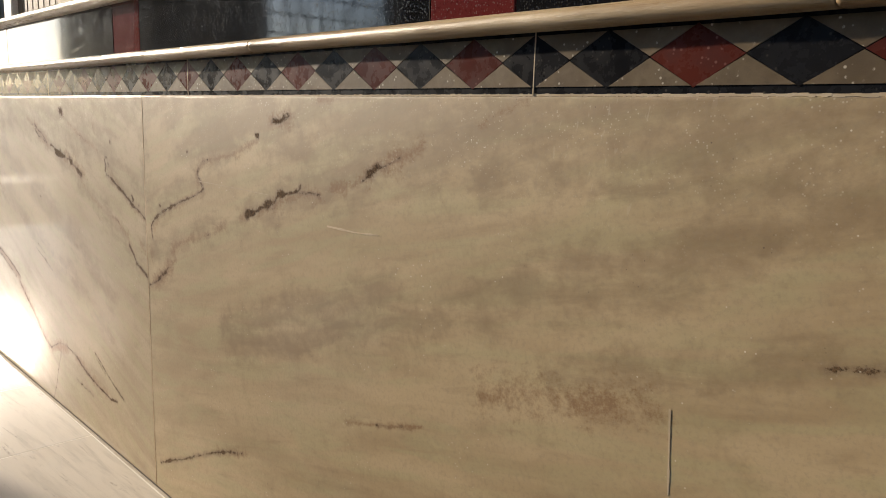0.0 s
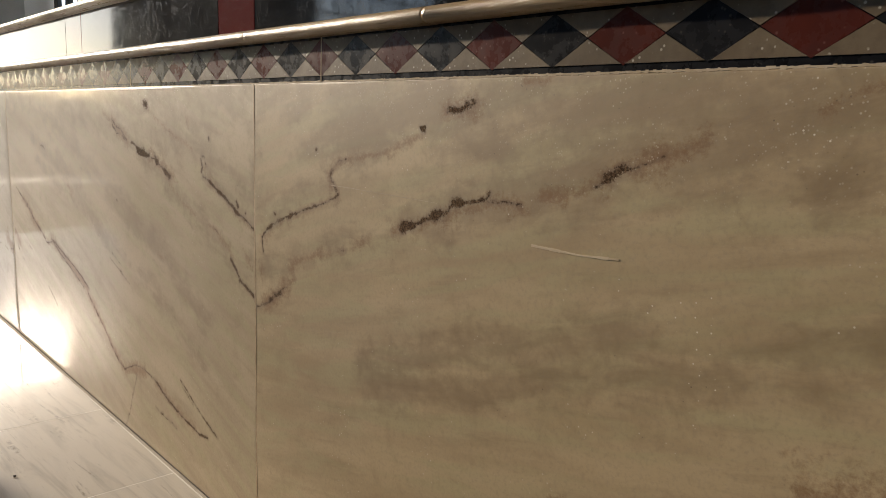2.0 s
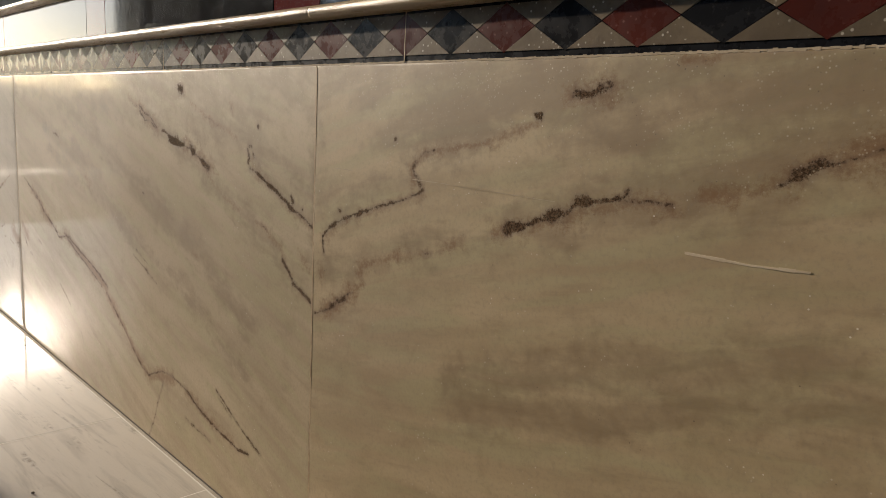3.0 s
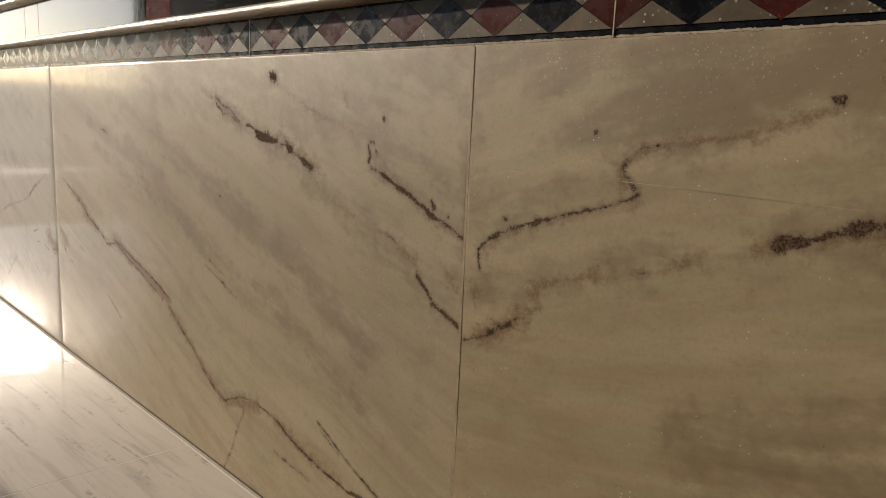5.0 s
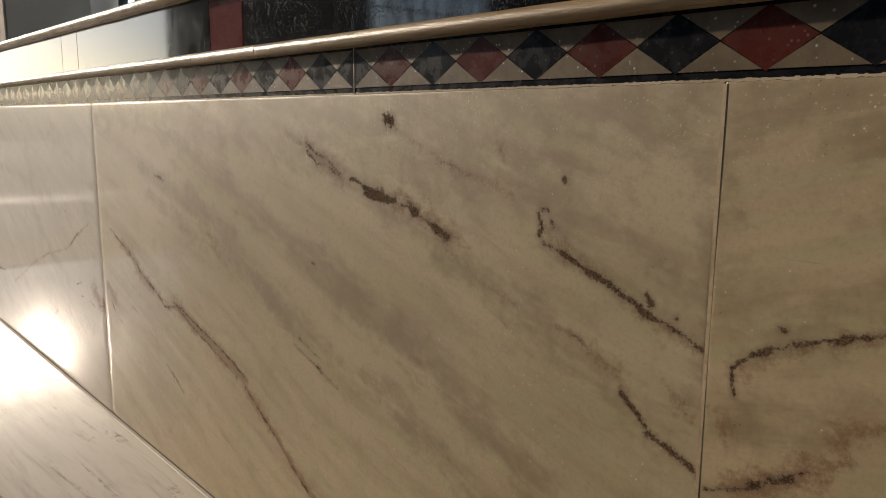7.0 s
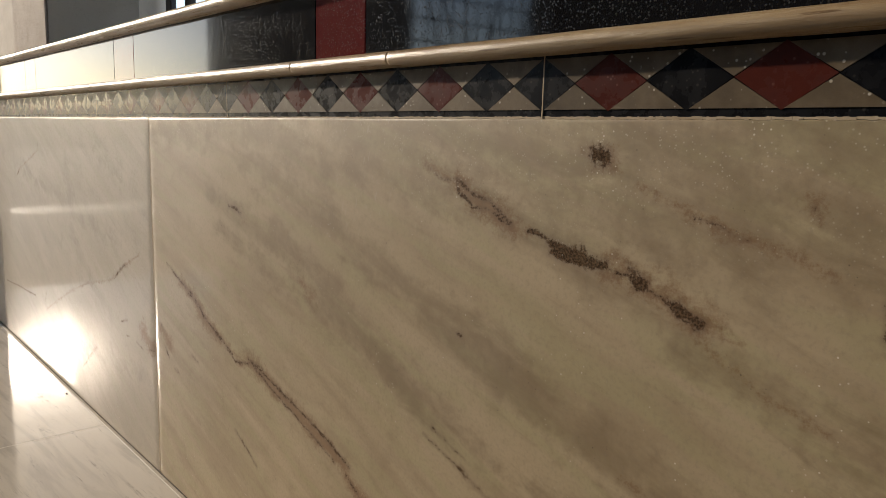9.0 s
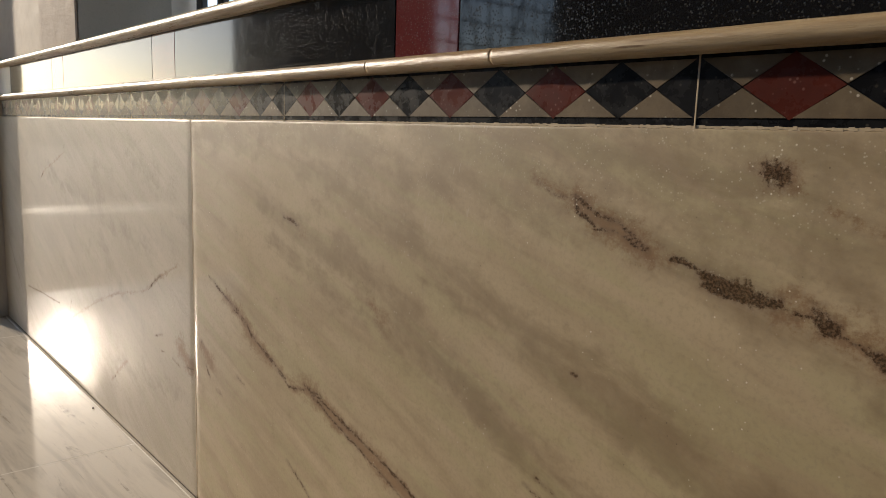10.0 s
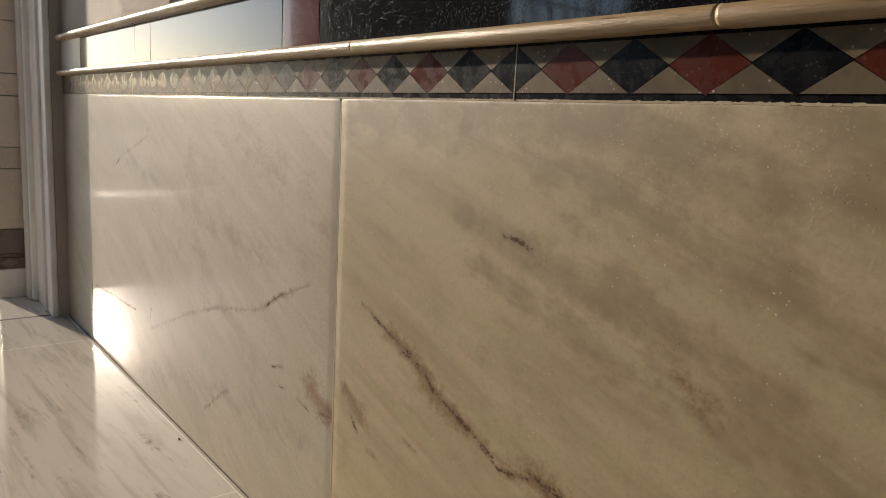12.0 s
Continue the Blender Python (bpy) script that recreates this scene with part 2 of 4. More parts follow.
M_WOOD = stone("weathered_wood", (0.20, 0.15, 0.09), (0.14, 0.10, 0.06), 40, 0.6)
M_JAMB = stone("beige_jamb", (0.84, 0.78, 0.68), (0.76, 0.69, 0.59), 20, 0.4)
M_JAMB_EDGE = stone("pale_jamb_edge", (0.86, 0.82, 0.74), (0.78, 0.73, 0.64), 40, 0.35)
M_TILE = stone("beige_wall_tile", (0.76, 0.63, 0.50), (0.70, 0.57, 0.45), 12, 0.25)
M_TILE_DARK = stone("brown_wall_tile", (0.20, 0.15, 0.115), (0.16, 0.12, 0.09), 20, 0.25)
M_YARD = stone("dark_unseen_wall", (0.085, 0.075, 0.065), (0.06, 0.052, 0.045), 6, 0.8)
M_IRON = stone("dark_iron", (0.03, 0.028, 0.026), (0.045, 0.038, 0.032), 60, 0.5)
M_GROUND = stone("packed_earth", (0.46, 0.39, 0.31), (0.38, 0.32, 0.25), 3, 0.9, relief=0.8, relief_mm=8)
M_PAVING = stone("pale_paving", (0.62, 0.55, 0.45), (0.54, 0.47, 0.38), 5, 0.85, relief=0.6, relief_mm=4)
M_KERB = stone("pale_kerb", (0.74, 0.70, 0.62), (0.64, 0.60, 0.52), 14, 0.5)
M_FAR = stone("reflected_backdrop", (0.42, 0.40, 0.36), (0.34, 0.32, 0.28), 0.8, 0.9)
M_CEIL = stone("whitewash", (0.42, 0.37, 0.30), (0.36, 0.31, 0.25), 6, 0.8)


# ---- mesh helpers ----
def part(name, bm, mat, parent=None, label=""):
    me = bpy.data.meshes.new(name)
    bm.to_mesh(me)
    bm.free()
    me.materials.append(mat)
    ob = new(name, me)
    if parent is not None:
        ob.parent = parent
    if label:
        tagged(ob, label)
    return ob


def box(x0, x1, y0, y1, z0, z1, bevel=0.0, segs=1, bm=None):
    bm = bm or bmesh.new()
    r = bmesh.ops.create_cube(bm, size=1.0, matrix=Matrix.LocRotScale(((x0 + x1) / 2, (y0 + y1) / 2, (z0 + z1) / 2), None, (x1 - x0, y1 - y0, z1 - z0)))
    if bevel:
        edges = list({e for v in r["verts"] for e in v.link_edges})
        bmesh.ops.bevel(bm, geom=edges, offset=bevel, segments=segs, affect="EDGES", profile=0.5)
    return bm


def boxes(*sizes):
    bm = bmesh.new()
    for s in sizes:
        box(*s, bm=bm)
    return bm


def empty(name, label="", category="", kind="structure"):
    return tagged(new(name), label, category, kind=kind)


def prism(poly, y0, y1):
    """A plate cut to an (x, z) outline, from y0 back to y1, with a narrow chamfer at its front."""
    bm = bmesh.new()
    cx, cz = sum(p[0] for p in poly) / len(poly), sum(p[1] for p in poly) / len(poly)
    inset = [(cx + (x - cx) * 0.99, cz + (z - cz) * 0.99) for x, z in poly]
    rings = [[bm.verts.new((x, y, z)) for x, z in ring] for ring, y in ((inset, y0), (poly, y0 + 0.0003), (poly, y1))]
    bm.faces.new(rings[0])
    for a, b in zip(rings, rings[1:]):
        for i in range(len(poly)):
            j = (i + 1) % len(poly)
            bm.faces.new((a[i], a[j], b[j], b[i]))
    bmesh.ops.recalc_face_normals(bm, faces=bm.faces)
    return bm


def soft(x, z, seed, freq):
    """Smooth pseudo-noise on arrays, about -1 to 1."""
    rng = random.Random(seed)
    out = np.zeros_like(x)
    for k in range(5):
        a, b, c = rng.uniform(-1, 1), rng.uniform(-1, 1), rng.uniform(0, 6.3)
        f = freq * (1 + 0.8 * k)
        out += np.sin(f * (a * x + b * z) + c + 1.7 * np.sin(f * 0.6 * (b * x - a * z) + 2 * c)) / (1 + 0.5 * k)
    return out / 2.2


def distance(x, z, pts):
    d = np.full(x.shape, 9.0)
    for (ax, az), (bx, bz) in zip(pts, pts[1:]):
        ux, uz = bx - ax, bz - az
        s = np.clip(((x - ax) * ux + (z - az) * uz) / (ux * ux + uz * uz + 1e-9), 0, 1)
        d = np.minimum(d, np.hypot(x - ax - s * ux, z - az - s * uz))
    return d


def slab(x0, x1, z0, z1, mat, veins, parent, step=0.005, name="marble_slab", eased=(0.0, 0.0)):
    """A polished slab, front in the plane y = 0 with eased edges. veins: (kind, strength, half width, [(x, z), ...]). eased: how far the left and right edges fall back."""
    nx, nz = max(2, int((x1 - x0) / step)), max(2, int((z1 - z0) / step))
    xs = np.concatenate(([x0], np.linspace(x0 + 0.0015, x1 - 0.0015, nx), [x1]))
    zs = np.concatenate(([z0], np.linspace(z0 + 0.0015, z1 - 0.0015, nz), [z1]))
    gx, gz = np.meshgrid(xs, zs)
    wx = gx + 0.0015 * soft(gx, gz, 5, 110)
    wz = gz + 0.0015 * soft(gx, gz, 6, 110)
    ch = np.zeros((3,) + gx.shape)
    for kind, strength, half, pts in veins:
        px, pz = [q[0] for q in pts], [q[1] for q in pts]
        if not x0 < sum(px) / len(px) < x1:
            continue
        reach = 5 * half + 0.01
        ia, ib = np.searchsorted(xs, (min(px) - reach, max(px) + reach))
        ja, jb = np.searchsorted(zs, (min(pz) - reach, max(pz) + reach))
        win = (slice(ja, jb), slice(ia, ib))
        d = distance(wx[win], wz[win], pts)
        width = max(half * 0.72, 0.0042) if kind == 0 else half
        d = d / (width * (1 + 0.45 * soft(gx[win], gz[win], int(half * 1e4) + len(pts), 45)))
        v = strength * (np.exp(-0.7 * d * d) if kind == 1 else np.clip(1.0 - 0.45 * d, 0, 1))
        ch[kind][win] = np.maximum(ch[kind][win], v)
    gy = np.zeros_like(gx) + 0.0004 * soft(gx, gz, 9, 5)
    gy[0, :] = gy[-1, :] = 0.0002
    gy[:, 0] = gy[:, -1] = 0.0002
    gy += eased[0] * np.exp(-((gx - x0) / 0.014) ** 2) + eased[1] * np.exp(-((gx - x1) / 0.014) ** 2)
    rows, cols = gx.shape
    n = rows * cols
    verts = np.stack([gx.ravel(), gy.ravel(), gz.ravel()], 1)
    back = np.array([(x0, 0.03, z0), (x1, 0.03, z0), (x1, 0.03, z1), (x0, 0.03, z1)])
    idx = np.arange(n).reshape(rows, cols)
    quads = np.stack([idx[:-1, :-1], idx[:-1, 1:], idx[1:, 1:], idx[1:, :-1]], -1).reshape(-1, 4)
    rim = [(*idx[0, ::-1].tolist(), n, n + 1), (*idx[:, -1][::-1].tolist(), n + 1, n + 2), (*idx[-1, :].tolist(), n + 2, n + 3), (*idx[:, 0].tolist(), n + 3, n)]
    me = bpy.data.meshes.new(name)
    me.from_pydata(np.concatenate([verts, back]).tolist(), [], quads.tolist() + rim)
    col = me.color_attributes.new("vein", "FLOAT_COLOR", "POINT")
    data = np.ones((n + 4, 4), np.float32)
    data[:, :3] = 0
    data[:n, :3] = np.stack([c.ravel() for c in ch], 1)
    col.data.foreach_set("color", data.ravel())
    me.materials.append(mat)
    flags = np.zeros(len(me.polygons), bool)
    flags[:len(quads)] = True
    me.polygons.foreach_set("use_smooth", flags)
    ob = new(name, me)
    ob.parent = parent
    return ob


# ---- floor, ground, walls that close the place ----
ground = part("ground", boxes((-900, 900, -900, 900, -0.30, -0.12)), M_GROUND)
tagged(ground, "brown packed earth ground outside the doorway", "ground", kind="structure")
# kerb and paving are added out of view, pale to bounce sunlight inwards
kerb = part("kerb", box(-10.45, -10.15, -5, 5, -0.12, 0.0, 0.01), M_KERB)
tagged(kerb, "unseen pale stone kerb at the edge of the paving", "kerb", kind="structure")
paving = part("pavement", boxes((-10.15, -6.10, -5, 0.0, -0.12, -0.006)), M_PAVING)
tagged(paving, "unseen pale paving that bounces sunlight onto the doorway", "pavement", kind="structure")

# added far blocks, met only in reflections, to darken the sky near the horizon
far = part("backdrop", boxes((-46, -44, -60, -22, -0.2, 2.0), (-44, -42, -22, -9, -0.2, 1.6), (-47, -44, -9, 6, -0.2, 2.1), (-45, -43, 6, 40, -0.2, 1.7)), M_FAR)
# added out of view: blocks the low sun from passing the barred window
sun_blocker = part("wall_neighbour", boxes((-14.3, -14.0, -7.4, -5.3, -0.12, 5.4)), M_KERB)
tagged(sun_blocker, "unseen pale screen that keeps the sun out of the barred window", "wall", kind="structure")
# added screen, never seen directly: keeps low sky out of the border's reflections
sky_screen = part("wall_yard", boxes((-9.2, -9.0, -9.0, -4.1, -0.12, 1.85)), M_KERB)
tagged(sky_screen, "unseen low pale screen hiding the low sky behind the barred window", "wall", kind="structure")
tagged(far, "added low backdrop that dims the horizon in the wall's reflections", "backdrop", kind="structure")

floor = tagged(part("floor", boxes((-6.10, 3.4, -5.6, 0.3, -0.12, -0.0002), (-7.05, -6.10, -5.6, -2.42, -0.12, -0.0002)), M_KERB), "polished pale marble floor in large slabs with cream joints", "floor", kind="structure")

WALL_END, FACE_TOP = -5.655, 0.9245
wall = tagged(part("wall_north", boxes((WALL_END, 3.4, 0.004, 0.58, 0.0, 1.146)), M_GROUT), "long wall clad in cream veined marble slabs", "wall", kind="structure")

# height up to 7.6 is added, unseen, so no sun comes over into the yard
end_wall = part("wall_west", boxes((-6.08, -5.66, -0.04, 0.30, 0, 7.6), (-6.08, -5.66, -1.50, -0.04, 3.2, 7.6), (-5.80, -5.66, -1.50, -1.22, 0, 1.72), (-5.80, -5.66, -2.42, -1.50, 0, 7.6), (-7.20, -5.80, -2.42, -2.28, 0, 7.6),
                                   (-7.20, -7.05, -3.68, -2.42, 0, 7.6), (-7.20, -7.05, -5.40, -3.68, 0, 1.0), (-7.20, -7.05, -5.40, -3.68, 3.0, 7.6), (-7.20, -7.05, -5.9, -5.40, 0, 7.6)), M_PLASTER)
tagged(end_wall, "grey-beige plastered end wall with a doorway through it", "wall", kind="structure")
# added out of view; the dark colour stands for the unlit room in reflections
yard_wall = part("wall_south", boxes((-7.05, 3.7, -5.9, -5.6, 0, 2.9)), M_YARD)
tagged(yard_wall, "unseen wall added opposite, coloured dark for the unlit room", "wall", kind="structure")
# added behind the walk, never in view, to shut off light from the east
back_wall = part("wall_east", boxes((3.4, 3.7, -5.6, 0.3, 0, 3.3)), M_PLASTER)
tagged(back_wall, "unseen grey plastered wall added to close the passage", "wall", kind="structure")
# added roof, out of view; its opening sets how much sky light enters
ceiling = part("ceiling", boxes((-5.66, 3.7, -2.10, 0.3, 3.3, 3.5), (-5.66, -2.8, -5.9, -2.10, 3.3, 3.5), (-7.05, -5.66, -5.9, -2.42, 3.3, 3.5)), M_CEIL)
tagged(ceiling, "unseen whitewashed ceiling with a gap that lets sky light in", "ceiling", kind="structure")

# ---- upper wall: pier, deep window ----
upper = part("wall_upper", boxes((-5.66, -4.33, 0.004, 0.30, 1.146, 3.3), (-4.33, 3.4, 0.004, 0.58, 2.3, 3.3), (-2.05, 3.4, 0.004, 0.58, 1.146, 2.3), (-5.66, -4.78, 0.30, 0.58, 1.146, 3.3)), M_PLASTER)
tagged(upper, "grey plastered upper wall with a deep window recess", "wall", kind="structure")
part("plaster_strip", box(-4.79, -4.333, -0.003, 0.004, 1.158, 2.3, 0.0015), M_CHIPPED, upper, "chipped pinkish plaster pier")
window = empty("window_1", "deep window with brown splayed reveal and iron bars", "window")
bm = bmesh.new()
for zz in (1.146, 2.3):
    for xx, yy in ((-4.33, 0.004), (-4.33, 0.006), (-4.73, 0.55), (-4.78, 0.55)):
        bm.verts.new((xx, yy, zz))
bm.verts.ensure_lookup_table()
v = bm.verts
for f in ((0, 1, 5, 4), (1, 2, 6, 5), (2, 3, 7, 6), (3, 0, 4, 7), (0, 3, 2, 1), (4, 5, 6, 7)):
    bm.faces.new([v[k] for k in f])
bmesh.ops.recalc_face_normals(bm, faces=bm.faces)
part("reveal", bm, M_PANEL, window, "dull brown splayed reveal")
for k in range(10):
    bx = -4.63 + k * 0.19
    part("bar", box(bx - 0.027, bx + 0.027, 0.52, 0.545, 1.146, 2.3, 0.004), M_IRON, window, "dark iron bar")
part("post", box(-2.58, -2.50, 0.012, 0.06, 1.146, 2.3, 0.004), M_JAMB_EDGE, window, "pale painted post")
for i in range(9):
    part("slat", box(-2.50 + i * 0.05, -2.455 + i * 0.05, 0.030, 0.050, 1.146, 2.3, 0.003), M_WOOD, window)

# ---- doorway, jamb, tiled pier beyond ----
door = empty("door_1", "open doorway with pale moulded stone jamb", "doorway")
part("jamb_panel", boxes((-6.07, -5.70, -0.060, -0.041, 0, 3.2)), M_JAMB, door, "flat beige jamb panel")
part("jamb_edge", box(-5.705, -5.655, -0.066, -0.041, 0, 3.2, 0.006, 2), M_JAMB_EDGE, door, "pale rounded jamb edge")
part("jamb_bead", box(-5.80, -5.775, -0.072, -0.055, 0, 3.2, 0.004, 2), M_JAMB_EDGE, door)
part("jamb_bead", box(-6.08, -6.015, -0.095, -0.041, 0, 3.2, 0.008, 2), M_JAMB_EDGE, door, "pale rounded outer moulding")
part("jamb_bead", box(-6.015, -5.985, -0.082, -0.055, 0, 3.2, 0.006, 2), M_JAMB_EDGE, door)
part("jamb_panel", boxes((-5.80, -5.66, -1.217, -1.200, 0, 1.72)), M_JAMB, door)
part("threshold", box(-5.712, -5.697, -1.20, -0.066, -0.004, 0.0008, 0), M_DIRT, door, "dark worn threshold joint")

pier = part("wall_outer", boxes((-6.50, -6.112, -0.20, 0.50, 0, 3.6)), M_GROUT)
tagged(pier, "beige tiled pier just outside the doorway", "wall", kind="structure")
z = 0.318
while z < 3.0:
    for h in (0.272, 0.096) if z < 0.4 else (0.225, 0.096):
        part("wall_tile", box(-6.112, -6.10, -0.20, 0.5, z, z + h - 0.004, 0.002), M_TILE, pier)
        z += h
part("wall_tile", box(-6.112, -6.10, -0.20, 0.5, 0.205, 0.314, 0.002), M_TILE_DARK, pier, "brown band tile")
part("wall_tile", box(-6.112, -6.10, -0.20, 0.5, 0.187, 0.203, 0.001), M_WHITE, pier)
part("wall_tile", box(-6.112, -6.10, -0.20, 0.5, 0.0, 0.132, 0.002), M_JAMB, pier, "pale skirting tile")
part("wall_tile", box(-6.112, -6.10, -0.20, 0.5, 0.134, 0.185, 0.001), M_WHITE, pier, "pale border tile")
for i in range(8):
    c = -0.155 + i * 0.085
    bm = prism([(c - 0.04, 0.160), (c, 0.139), (c + 0.04, 0.160), (c, 0.181)], -0.0015, 0.002)
    bmesh.ops.transform(bm, matrix=Matrix.Translation((-6.10, 0, 0)) @ Matrix.Rotation(radians(90), 4, "Z"), verts=bm.verts)
    part("diamond", bm, M_TILE_DARK, pier)

# ---- grille in the end wall ----
grille = empty("window_2", "barred window of bent iron rods in the end wall", "window")
for i in range(11):
    part("rod", box(-7.13, -7.115, -3.775 - i * 0.16, -3.76 - i * 0.16, 1.0, 3.0), M_IRON, grille)
for i in range(9):
    part("rod", box(-7.145, -7.13, -5.40, -3.68, 1.12 + i * 0.21, 1.138 + i * 0.21), M_IRON, grille)
for i in range(5):
    bm = bmesh.new()
    pts = [(-3.90 - i * 0.33 - 0.15 * math.sin(a * 0.5 + i), 1.0 + a * 0.2) for a in range(11)]
    for (ya, za), (yb, zb) in zip(pts, pts[1:]):
        bmesh.ops.create_cube(bm, size=1.0, matrix=Matrix.Translation((-7.122, (ya + yb) / 2, (za + zb) / 2)) @ Matrix.Rotation(-math.atan2(yb - ya, zb - za), 4, "X")
                                  @ Matrix.Diagonal((0.022, 0.020, math.hypot(yb - ya, zb - za) + 0.006, 1)))
    part("bent_rod", bm, M_IRON, grille)

# ---- marble slabs with their veins ----
D, S, R = 0, 1, 2
STREAKS = []


def vein(kind, strength, half, *line):
    """One vein or stain: channel, strength, half width, and the line along which it runs in (x, z)."""
    STREAKS.append((kind, strength, half, line))


# slab with level bands
vein(D, 0.84, 0.0042, (-1.505, 0.614), (-1.508, 0.640), (-1.485, 0.660), (-1.448, 0.678), (-1.395, 0.697), (-1.342, 0.712), (-1.301, 0.725), (-1.270, 0.737), (-1.257, 0.743))
vein(D, 0.66, 0.0036, (-1.257, 0.743), (-1.268, 0.757), (-1.279, 0.773), (-1.271, 0.787), (-1.253, 0.799), (-1.236, 0.802))
vein(R, 0.72, 0.01, (-1.275, 0.753), (-1.283, 0.772), (-1.269, 0.788), (-1.250, 0.801), (-1.218, 0.804), (-1.178, 0.811), (-1.130, 0.820), (-1.091, 0.833), (-1.051, 0.846))
vein(R, 0.62, 0.012, (-1.508, 0.640), (-1.395, 0.695), (-1.257, 0.742))
vein(D, 0.95, 0.007, (-1.475, 0.525), (-1.473, 0.526))
vein(D, 0.95, 0.007, (-1.457, 0.537), (-1.444, 0.543))
vein(D, 0.78, 0.004, (-1.529, 0.500), (-1.484, 0.516), (-1.451, 0.540), (-1.418, 0.560))
vein(R, 0.66, 0.009, (-1.484, 0.516), (-1.418, 0.560), (-1.394, 0.578))
vein(R, 0.72, 0.011, (-1.403, 0.598), (-1.402, 0.608), (-1.365, 0.619), (-1.309, 0.639), (-1.276, 0.642))
vein(R, 0.6, 0.009, (-1.276, 0.642), (-1.239, 0.654), (-1.170, 0.678))
vein(D, 0.6, 0.004, (-1.246, 0.652), (-1.231, 0.656))
vein(D, 0.9, 0.004, (-1.461, 0.690), (-1.458, 0.689))
vein(D, 0.9, 0.003, (-1.322, 0.814), (-1.321, 0.814))
vein(D, 0.9, 0.006, (-1.053, 0.857), (-1.047, 0.859))
vein(R, 0.6, 0.022, (-1.513, 0.578), (-1.508, 0.571))
vein(D, 1, 0.0075, (-1.085, 0.710), (-1.066, 0.716))
vein(D, 0.86, 0.0055, (-1.066, 0.716), (-1.039, 0.731), (-1.012, 0.735))
vein(D, 1, 0.0062, (-1.019, 0.734), (-0.995, 0.743))
vein(D, 0.82, 0.005, (-0.995, 0.743), (-0.983, 0.756))
vein(D, 1, 0.0085, (-0.979, 0.759), (-0.969, 0.761))
vein(D, 0.86, 0.0055, (-0.969, 0.761), (-0.942, 0.764), (-0.917, 0.770), (-0.912, 0.778))
vein(D, 0.8, 0.0045, (-0.917, 0.768), (-0.888, 0.770), (-0.859, 0.769))
vein(R, 0.74, 0.014, (-1.108, 0.706), (-0.997, 0.738), (-0.911, 0.769), (-0.861, 0.770))
vein(R, 0.86, 0.01, (-0.822, 0.783), (-0.794, 0.787))
vein(R, 0.7, 0.01, (-0.794, 0.787), (-0.753, 0.797), (-0.732, 0.811))
vein(D, 0.72, 0.005, (-0.750, 0.798), (-0.732, 0.810))
vein(D, 0.84, 0.009, (-0.731, 0.817), (-0.718, 0.822), (-0.701, 0.824))
vein(R, 0.85, 0.015, (-0.735, 0.811), (-0.724, 0.826), (-0.700, 0.823), (-0.668, 0.837))
vein(D, 0.74, 0.006, (-0.695, 0.826), (-0.665, 0.839))
vein(R, 0.7, 0.01, (-0.668, 0.837), (-0.645, 0.845), (-0.626, 0.855), (-0.620, 0.863))
vein(D, 0.84, 0.0125, (-0.996, 0.882), (-0.972, 0.885), (-0.951, 0.890))
vein(R, 0.85, 0.016, (-1.000, 0.881), (-0.948, 0.890))
vein(R, 0.8, 0.006, (-0.860, 0.918), (-0.824, 0.921))
vein(D, 0.85, 0.005, (-1.049, 0.855), (-1.045, 0.857))
vein(R, 0.62, 0.005, (-1.127, 0.814), (-1.077, 0.829), (-1.044, 0.855))
vein(R, 0.78, 0.006, (-0.786, 0.409), (-0.718, 0.423), (-0.666, 0.438), (-0.605, 0.457))
vein(D, 0.62, 0.004, (-0.707, 0.427), (-0.647, 0.444))
vein(R, 0.7, 0.02, (-0.490, 0.538), (-0.455, 0.548))
vein(R, 0.78, 0.02, (-0.350, 0.574), (-0.317, 0.579), (-0.292, 0.591))
vein(D, 0.74, 0.006, (-1.506, 0.073), (-1.387, 0.124), (-1.227, 0.198), (-1.119, 0.234))
vein(R, 0.7, 0.01, (-1.227, 0.200), (-1.110, 0.234))
vein(D, 0.72, 0.004, (-0.081, 0.684), (-0.033, 0.696))
vein(R, 0.75, 0.012, (-0.336, 0.577), (-0.294, 0.583))
vein(R, 0.6, 0.03, (-0.485, 0.549), (-0.360, 0.575), (-0.250, 0.601))
vein(R, 0.6, 0.008, (-0.513, 0.890), (-0.463, 0.912), (-0.441, 0.919))
vein(S, 0.62, 0.03, (-1.162, 0.460), (-0.992, 0.543), (-0.817, 0.606), (-0.686, 0.646))
vein(S, 0.55, 0.028, (-1.090, 0.464), (-0.757, 0.567), (-0.567, 0.631), (-0.428, 0.702))
vein(S, 0.62, 0.026, (-0.440, 0.690), (-0.370, 0.723), (-0.294, 0.741), (-0.243, 0.759))
vein(S, 0.5, 0.034, (-0.748, 0.628), (-0.693, 0.591), (-0.490, 0.639))
vein(S, 0.6, 0.03, (-0.276, 0.748), (-0.175, 0.792), (-0.114, 0.811), (-0.050, 0.837))
vein(S, 0.5, 0.034, (-0.403, 0.714), (-0.276, 0.751), (-0.172, 0.760))
vein(S, 0.5, 0.03, (-0.361, 0.602), (-0.190, 0.652), (-0.033, 0.697))
vein(S, 0.45, 0.03, (-0.738, 0.827), (-0.465, 0.878), (-0.309, 0.899), (-0.160, 0.915))
vein(S, 0.62, 0.03, (-1.189, 0.476), (-1.001, 0.541), (-0.794, 0.597), (-0.674, 0.648))
vein(S, 0.55, 0.026, (-1.132, 0.422), (-0.791, 0.565), (-0.532, 0.644))
